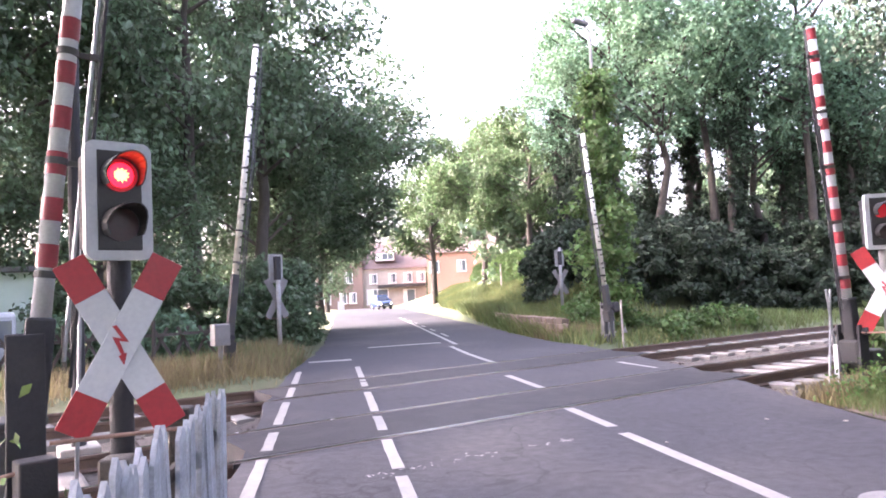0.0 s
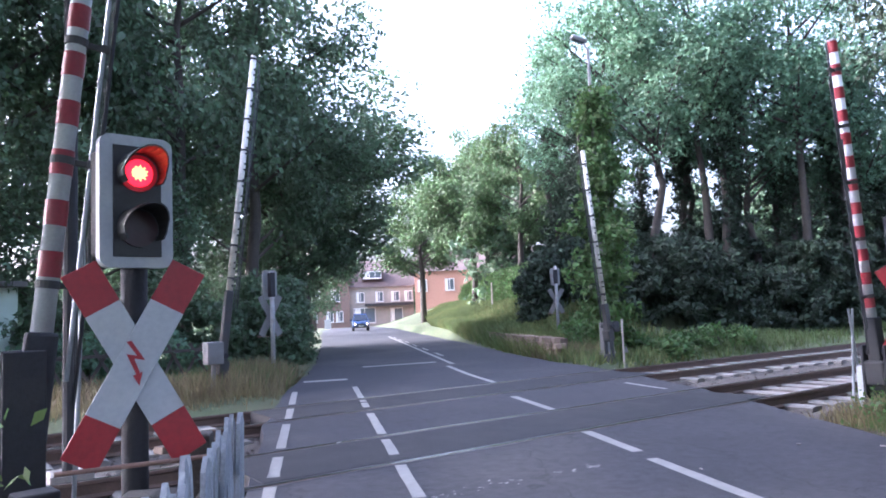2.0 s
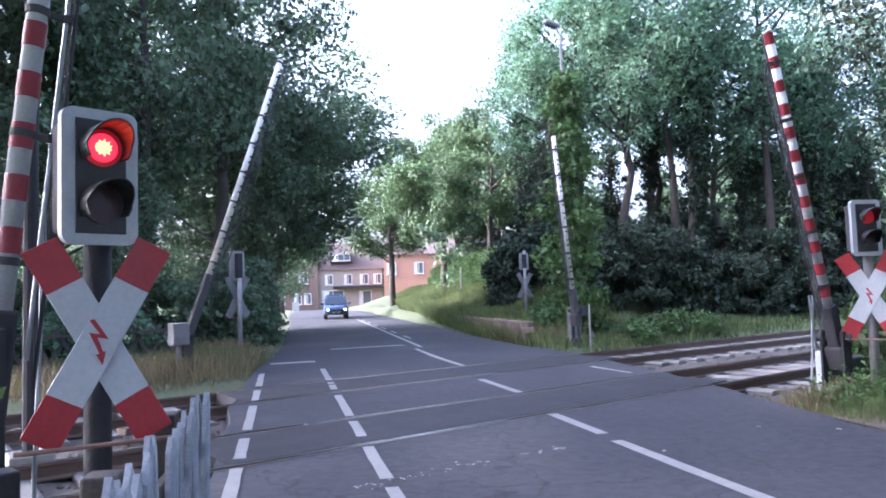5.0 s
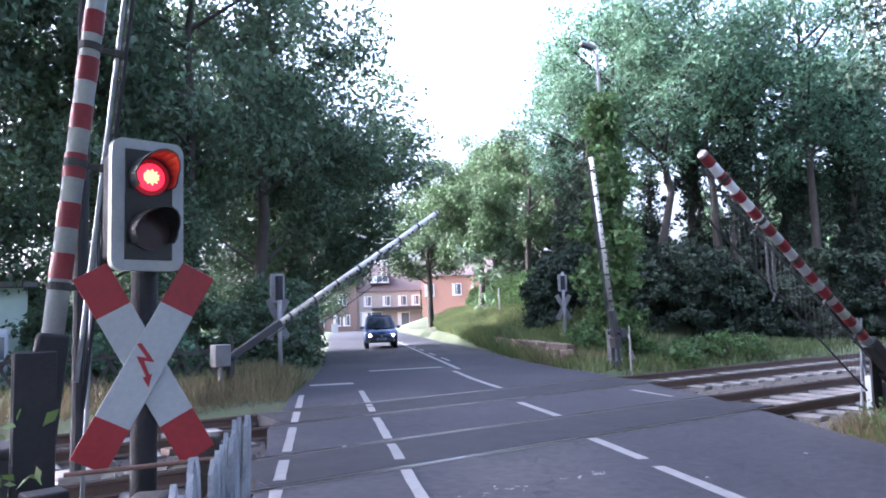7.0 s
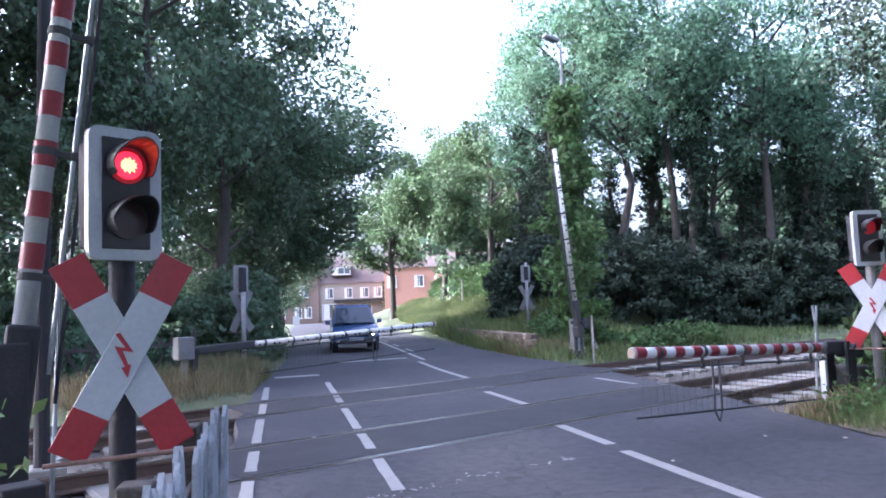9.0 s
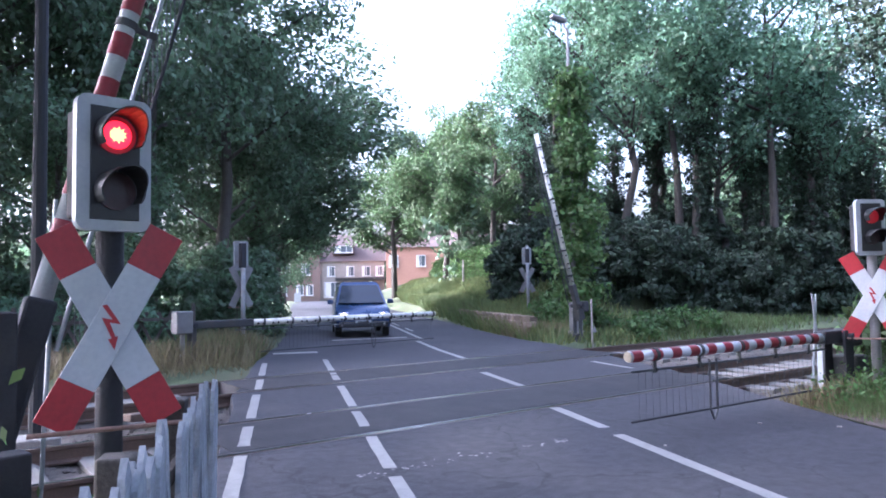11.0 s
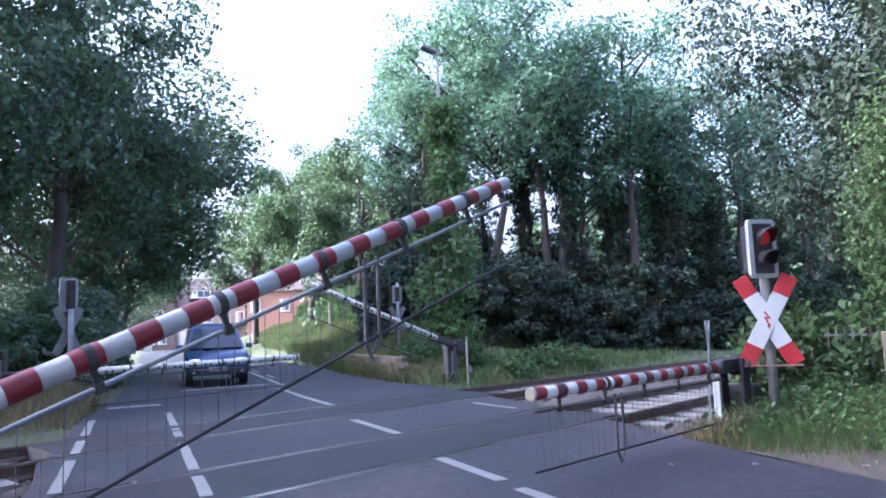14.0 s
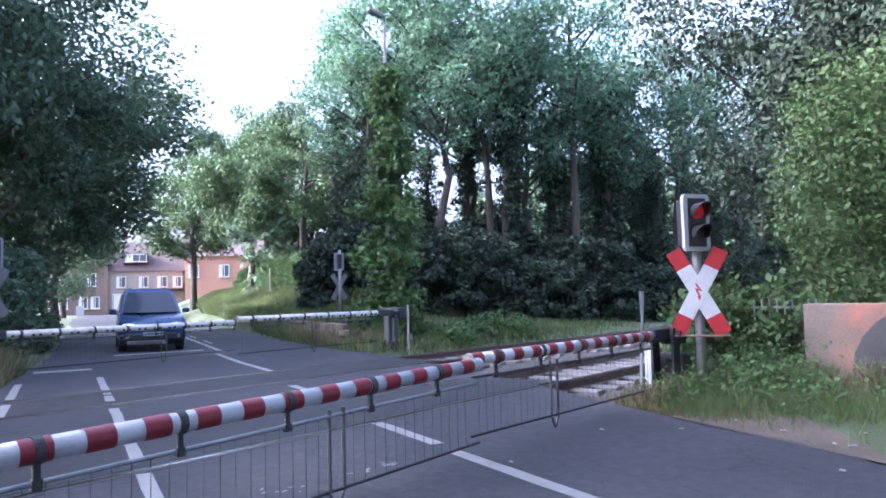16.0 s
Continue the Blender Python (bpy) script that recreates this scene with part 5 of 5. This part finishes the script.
patch(13, 15.4, 9.8, 1.4, 1.8, 2600, 0.4, M_DRY, DRYL)
for i in range(12):
    s = 15 + 5 * i
    x, y = road_xy(s, edge_at(s, 2) + 2.7)
    patch(20 + i, x, y, 2.6, 6.5, 6500, 0.3, M_BANKGRASS, "sunlit long grass on the road bank", ROAD_YAW, width=0.03)
    patch(40 + i, x, y, 2.9, 6.5, 3200, 0.34, M_GRASS, "sunlit long grass on the road bank", ROAD_YAW, width=0.03)
for i in range(13):
    s = 14.5 + 3.6 * i
    x, y = road_xy(s, edge_at(s, 2) + (0.5 if i < 7 else 1.0))
    patch(80 + i, x, y, 0.7 if i < 7 else 2.0, 4.4, 2600 if i < 7 else 10000, 0.5, M_GRASS if i % 3 else M_BANKGRASS, "sunlit long grass on the road bank", ROAD_YAW, width=0.02)
patch(70, 3.2, 7.7, 4.0, 0.7, 3500, 0.2, M_DRY, DRYL, width=0.008)
patch(71, -3, 7.8, 5.0, 0.8, 3500, 0.22, M_DRY, DRYL, width=0.008)
patch(72, 5.2, 8.0, 1.0, 0.6, 900, 0.16, M_DRY, DRYL, width=0.008)
patch(60, 0.2, -2.9, 1.2, 1.6, 1500, 0.3, M_GRASS, GREENL)


def build_verge():
    """Bare soil along the near edge of the asphalt."""
    bm = B()
    rng = random.Random(21)
    rows = []
    for s in np.arange(-9.0, -0.4, 0.25):
        a = edge_at(s, 2) - 0.02
        w = 0.55 + 0.25 * math.sin(s * 2.1) + rng.uniform(-0.1, 0.1)
        pts = []
        for k in range(4):
            x, y = road_xy(s, a + w * k / 3)
            pts.append(bm.verts.new((x, y, max(0.004 if k == 0 else -1, float(ground_z(x, y)) + 0.015 + 0.012 * rng.random() * (k in (1, 2))))))
        rows.append(pts)
    for p, q in zip(rows, rows[1:]):
        for k in range(3):
            bm.faces.new((p[k], p[k + 1], q[k + 1], q[k]))
    tagged(part("verge", bm, M_DIRT, smooth=True), "bare brown soil strip along the asphalt's edge", "verge", kind="structure")


build_verge()


def build_litter():
    rng = random.Random(77)
    for i in range(11):
        if i < 8:
            x, y = 8.2 + rng.uniform(-0.5, 0.5), -2.3 - rng.uniform(0, 2.2)
        else:
            x, y = rng.uniform(5.5, 8), rng.uniform(-4.5, -2)
        bm = B(); box(bm, (0, 0, 0.01), (rng.uniform(0.02, 0.07), rng.uniform(0.015, 0.03), 0.012), Matrix.Rotation(rng.uniform(0, 3), 3, "Z"), bevel=0.005)
        o = part("litter", bm, M_CONC)
        o.matrix_basis = pose(x, y, max(0.0, float(ground_z(x, y))))
        tagged(o, "small pale scrap of litter on the verge", "litter", "litter on the verge")


build_litter()


# ---------- wall and fence at the near right ----------
def build_right_wall():
    t = thing("painted_wall", pose(10.6, -3.35, 0.0, 0, 0, -97), "low concrete wall with faded orange paint and an arched panel", "wall")
    bm = B(); box(bm, (1.6, 0, 0.5), (3.4, 0.25, 1.2), bevel=0.02); part("wall", bm, M_GRAFFITI, t)
    bm = B()
    pts = [(0.42, 0)] + [(1.3 - 0.88 * math.cos(radians(a)), 0.34 + 0.78 * math.sin(radians(a))) for a in range(0, 181, 15)] + [(2.18, 0)]
    prism(bm, [(x, -0.17, z) for x, z in pts], (0, 0.05, 0)); part("arch_panel", bm, M_BOXGREY, t, "grey arched panel")
    f = thing("bar_fence", pose(11.0, -2.55, 0.0, 0, 0, -80), "grey steel bar fence overgrown by leaves", "fence")
    for i in range(9):
        bm = B(); tube(bm, (0.09 * i, 0, -0.1), (0.09 * i, 0, 1.15), 0.009, seg=6); part("bar", bm, M_GREYSTEEL, f)
    for z in (0.25, 1.05):
        bm = B(); box(bm, (0.36, 0, z), (0.8, 0.015, 0.03)); part("rail", bm, M_GREYSTEEL, f)


build_right_wall()


# ---------- houses ----------
def window(t, x, z, w, h, y, n=2):
    bm = B()
    for dx, dz, sx, sz in ((0, h / 2, w + 0.1, 0.09), (0, -h / 2, w + 0.1, 0.09), (-w / 2, 0, 0.09, h), (w / 2, 0, 0.09, h)) + tuple((w * (k / n - 0.5), 0, 0.07, h) for k in range(1, n)):
        box(bm, (x + dx, y - 0.02, z + dz), (sx, 0.12, sz))
    win = part("window", bm, M_FRAME, t)
    bm = B(); box(bm, (x, y + 0.02, z), (w, 0.03, h)); part("pane", bm, M_PANE, win)
    bm = B(); box(bm, (x - w * 0.32, y + 0.0, z), (w * 0.28, 0.012, h * 0.94)); part("curtain", bm, M_FRAME, win)
    bm = B(); box(bm, (x, y - 0.09, z - h / 2 - 0.07), (w + 0.25, 0.2, 0.06)); part("sill", bm, M_FRAME, win)


def gable_house(name, m, w, d, eave, ridge, wall_m, roof_m, label, wins, extra=None, across=True):
    t = thing(name, m, label, "house", "houses")
    bm = B(); box(bm, (0, d / 2, eave / 2), (w, d, eave)); part("wall", bm, wall_m, t)
    bm = B()
    e = 0.35
    if across:
        prism(bm, [(-w / 2 - e, -e, eave - 0.05), (-w / 2 - e, d + e, eave - 0.05), (-w / 2 - e, d / 2, ridge)], (w + 2 * e, 0, 0))
    else:
        prism(bm, [(-w / 2 - e, -e, eave - 0.05), (w / 2 + e, -e, eave - 0.05), (0, -e, ridge)], (0, d + 2 * e, 0))
    part("roof", bm, roof_m, t)
    bm = B(); box(bm, (w * 0.2, d * 0.5, ridge + 0.3), (0.6, 0.6, 1.3)); part("chimney", bm, M_BRICK, t)
    for x, z, ww, hh, n in wins:
        window(t, x, z, ww, hh, -0.03, n)
    return t


HX, HY = 48.8, 81.2
HYAW = math.degrees(math.atan2(-(HX - 0.4), HY + 6.2))
h = gable_house("house", pose(HX, HY, 0, 0, 0, HYAW), 8.8, 8, 5.4, 9.3, M_RENDER, M_ROOF, "grey rendered row house with brown tiled roof and shop window", ((-2.9, 4.0, 1.0, 1.3, 2), (-0.3, 4.0, 1.0, 1.3, 2), (1.9, 4.0, 1.1, 1.3, 2), (3.7, 4.0, 1.0, 1.3, 2), (-2.4, 1.5, 2.9, 2.0, 2), (2.0, 1.4, 1.6, 1.9, 1)))
bm = B(); box(bm, (-1.2, 1.3, 7.0), (2.9, 2.2, 1.3)); part("dormer", bm, M_ROOF, h)
window(h, -1.2, 7.05, 2.4, 0.9, 0.15, 3)
bm = B(); box(bm, (1.0, -0.5, 2.9), (6.6, 1.1, 0.35)); part("canopy", bm, M_DARKSTEEL, h, "dark shop canopy")
hb = gable_house("house", pose(*(Vector((HX, HY)) + Matrix.Rotation(radians(HYAW), 2) @ Vector((-7.4, -0.4))), 0, 0, 0, HYAW), 6.0, 9, 6.3, 9.6, M_BRICK, M_ROOF, "brown brick gabled house with white windows", ((-1.9, 1.5, 0.9, 1.4, 2), (0.3, 1.5, 0.9, 1.4, 2), (1.6, 1.5, 0.9, 1.4, 2), (1.1, 4.3, 1.1, 1.5, 2), (-1.6, 4.3, 1.1, 1.5, 2)), across=False)
gable_house("house", pose(54.0, 68.5, 0.8, 0, 0, -38), 13, 9, 6.0, 9.5, M_BRICK_ORANGE, M_ROOF, "orange brick house behind the hedge", ((-5.5, 4.2, 1.1, 1.4, 2), (-2, 4.2, 1.1, 1.4, 2), (2, 4.2, 1.1, 1.4, 2), (5.5, 4.2, 1.1, 1.4, 2)))
gable_house("house", pose(58, 55, 1.0, 0, 0, -48), 12, 8, 4.8, 8.0, M_WHITE, M_ROOF, "white house glimpsed behind the hedge", ((-3, 3.2, 1.1, 1.3, 2), (1, 3.2, 1.1, 1.3, 2)))


def build_far_posts():
    x, y = road_xy(56, 4.2)
    t = thing("street_lamp", pose(x, y, 0.6, 0, 0, 40), "short pale street lamp near the houses", "street lamp")
    bm = B(); tube(bm, (0, 0, -0.8), (0, 0, 4.4), 0.06, 0.045, seg=10); part("pole", bm, M_CONC, t)
    bm = B(); box(bm, (-0.7, 0, 4.55), (1.5, 0.16, 0.1), Matrix.Rotation(radians(12), 3, "Y"), bevel=0.02); part("lamp_head", bm, M_WHITE, t)
    x, y = road_xy(35, 6.2)
    t = thing("marker_stake", pose(x, y, float(ground_z(x, y))), "pale wooden stake in the bank's grass", "stake")
    bm = B(); tube(bm, (0, 0, -0.2), (0, 0, 1.6), 0.06, 0.05, seg=8); part("shaft", bm, M_CONC, t)
    x, y = road_xy(80, -4.5)
    t = thing("pavement_sign", pose(x, y, 0, 0, 0, HYAW), "small white board sign on the pavement", "sign")
    bm = B(); box(bm, (0, 0, 0.6), (0.8, 0.06, 1.1), bevel=0.02); part("board", bm, M_WHITE, t)


build_far_posts()


# ---------- car ----------
def build_car():
    """Boxy compact van; local -y is ahead."""
    t = thing("car", pose(0, 0, 0), "dark blue compact van with lit headlights", "car")
    w = 0.86
    # lower body from side profile sections
    bm = B()
    prof = [(-2.12, 0.32), (-2.16, 0.62), (-2.05, 0.86), (-1.25, 1.02), (-1.1, 1.04), (2.1, 1.04), (2.18, 0.8), (2.15, 0.32)]
    secs = []
    for x, k, lift in ((-w, 0.97, 0), (-w * 0.96, 1.0, 0.0), (w * 0.96, 1.0, 0.0), (w, 0.97, 0)):
        secs.append([bm.verts.new((x, y * k, z)) for y, z in prof])
    n = len(prof)
    for a, b in zip(secs, secs[1:]):
        for i in range(n):
            j = (i + 1) % n
            bm.faces.new((a[i], a[j], b[j], b[i]))
    bm.faces.new(secs[0][::-1]); bm.faces.new(secs[-1])
    bmesh.ops.recalc_face_normals(bm, faces=bm.faces)
    bmesh.ops.bevel(bm, geom=list(bm.edges), offset=0.03, segments=2, affect="EDGES")
    body = part("body", bm, M_CARPAINT, t, smooth=True)
    # cabin with pillars
    bm = B()
    lo = [(-0.84, -1.2), (0.84, -1.2), (0.84, 2.08), (-0.84, 2.08)]
    hi = [(-0.66, -0.28), (0.66, -0.28), (0.68, 1.95), (-0.68, 1.95)]
    a = [bm.verts.new((x, y, 1.02)) for x, y in lo]
    b = [bm.verts.new((x, y, 1.70)) for x, y in hi]
    c = [bm.verts.new((x * 0.86, y * 0.94 + 0.05, 1.78)) for x, y in hi]
    for p, q in ((a, b), (b, c)):
        for i in range(4):
            j = (i + 1) % 4
            bm.faces.new((p[i], p[j], q[j], q[i]))
    bm.faces.new(c)
    part("cabin", bm, M_CARPAINT, t)
    bm = B(); v = [bm.verts.new(p) for p in ((-0.76, -1.19, 1.07), (0.76, -1.19, 1.07), (0.6, -0.36, 1.665), (-0.6, -0.36, 1.665))]; bm.faces.new(v)
    g = bmesh.ops.extrude_face_region(bm, geom=bm.faces[:]); bmesh.ops.translate(bm, verts=[e for e in g["geom"] if isinstance(e, bmesh.types.BMVert)], vec=(0, -0.02, 0.014))
    part("windscreen", bm, M_CARGLASS, t, "dark windscreen reflecting the sky")
    for sx in (-1, 1):
        bm = B(); v = [bm.verts.new((sx * x, y, z)) for x, y, z in ((0.845, -0.85, 1.08), (0.845, 1.8, 1.08), (0.70, 1.75, 1.63), (0.685, -0.2, 1.63))]
        bm.faces.new(v if sx < 0 else v[::-1])
        g = bmesh.ops.extrude_face_region(bm, geom=bm.faces[:]); bmesh.ops.translate(bm, verts=[e for e in g["geom"] if isinstance(e, bmesh.types.BMVert)], vec=(sx * 0.012, 0, 0.003))
        part("side_window", bm, M_CARGLASS, t)
        bm = B(); box(bm, (sx * 0.62, -2.08, 0.71), (0.34, 0.14, 0.17), Matrix.Rotation(radians(sx * 14), 3, "Z"), bevel=0.03); hl = part("headlight", bm, M_CHROME, t, "chrome headlight housing")
        bm = B(); tube(bm, (sx * 0.62, -2.13, 0.7), (sx * 0.63, -2.19, 0.7), 0.085, 0.07, seg=16); part("bulb", bm, M_HEADLIGHT, hl, "lit headlight")
        bm = B(); box(bm, (sx * 1.0, -0.82, 1.12), (0.2, 0.1, 0.15), bevel=0.03); part("mirror", bm, M_CARPAINT, t)
        for y in (-1.35, 1.35):
            bm = B(); tube(bm, (sx * 0.66, y, 0.31), (sx * 0.87, y, 0.31), 0.31, seg=24); wh = part("wheel", bm, M_TYRE, t)
            bm = B(); tube(bm, (sx * 0.80, y, 0.31), (sx * 0.878, y, 0.31), 0.2, 0.17, seg=20); part("rim", bm, M_CHROME, wh)
        bm = B(); tube(bm, (sx * 0.5, 0.0, 1.80), (sx * 0.5, 1.8, 1.80), 0.018, seg=8); part("roof_rail", bm, M_CHROME, t)
    bm = B(); box(bm, (0, -2.13, 0.66), (0.7, 0.07, 0.16), bevel=0.02); part("grille", bm, M_BLACK, t)
    bm = B(); tube(bm, (0, -2.165, 0.67), (0, -2.18, 0.67), 0.06, seg=18); part("badge", bm, M_CHROME, t, "round chrome badge")
    bm = B(); box(bm, (0, -2.14, 0.38), (0.9, 0.1, 0.1), bevel=0.02); part("air_intake", bm, M_BLACK, t)
    for sx in (-1, 1):
        bm = B(); tube(bm, (sx * 0.66, -2.14, 0.42), (sx * 0.66, -2.195, 0.42), 0.05, seg=14); part("fog_lamp", bm, M_CHROME, t, "small round fog lamp")
        bm = B(); tube(bm, (sx * 0.1, -1.22, 1.06), (sx * 0.62, -1.08, 1.14), 0.012, seg=6); part("wiper", bm, M_BLACK, t)
    bm = B(); box(bm, (0, -2.12, 0.42), (1.56, 0.12, 0.2), bevel=0.04); bp = part("bumper", bm, M_BLACK, t, "dark plastic bumper")
    bm = B(); box(bm, (0, -2.195, 0.5), (0.52, 0.015, 0.11)); part("number_plate", bm, M_WHITE, bp, "white number plate")
    bm = B(); box(bm, (0, -2.2045, 0.5), (0.36, 0.004, 0.045)); part("plate_bar", bm, M_BLACK, bp)
    bm = B(); box(bm, (0, -2.19, 0.72), (0.5, 0.015, 0.02)); part("trim", bm, M_CHROME, t)
    return t


car = build_car()
car.scale = (0.95, 0.95, 0.95)
CAR_ROWS = ((0, 76, 0.3, 14), (1.0, 69.5, -0.6, 6), (1.5, 66.2, -0.9, 3), (2, 63, -1.05, 0), (2.5, 59.6, -1.1, 0), (3, 56.2, -1.1, 0), (3.5, 52.8, -1.1, 0), (4, 49.4, -1.1, 0), (5, 42.6, -1.15, 0), (6, 36.0, -1.22, 0), (6.5, 32.6, -1.27, 0), (7, 28.9, -1.37, 0), (7.5, 25.5, -1.45, 0), (8, 22.3, -1.52, 0), (8.5, 19.7, -1.54, 0), (9, 17.8, -1.54, 0), (9.7, 15.6, -1.55, 0), (10.5, 14.2, -1.56, 0), (11.2, 13.95, -1.56, 0), (12, 13.9, -1.56, 0), (16, 13.9, -1.56, 0))


def motions():
    for ob, fn, angles in MOVERS:
        walk(ob, [(t, fn(a)) for t, a in angles])
    rows = []
    for t, s, r, yaw in CAR_ROWS:
        x, y = road_xy(s + 1.5, r)
        rows.append((t, pose(x, y, 0.004, 0, 0, ROAD_YAW + yaw)))
    walk(car, rows)


motions()
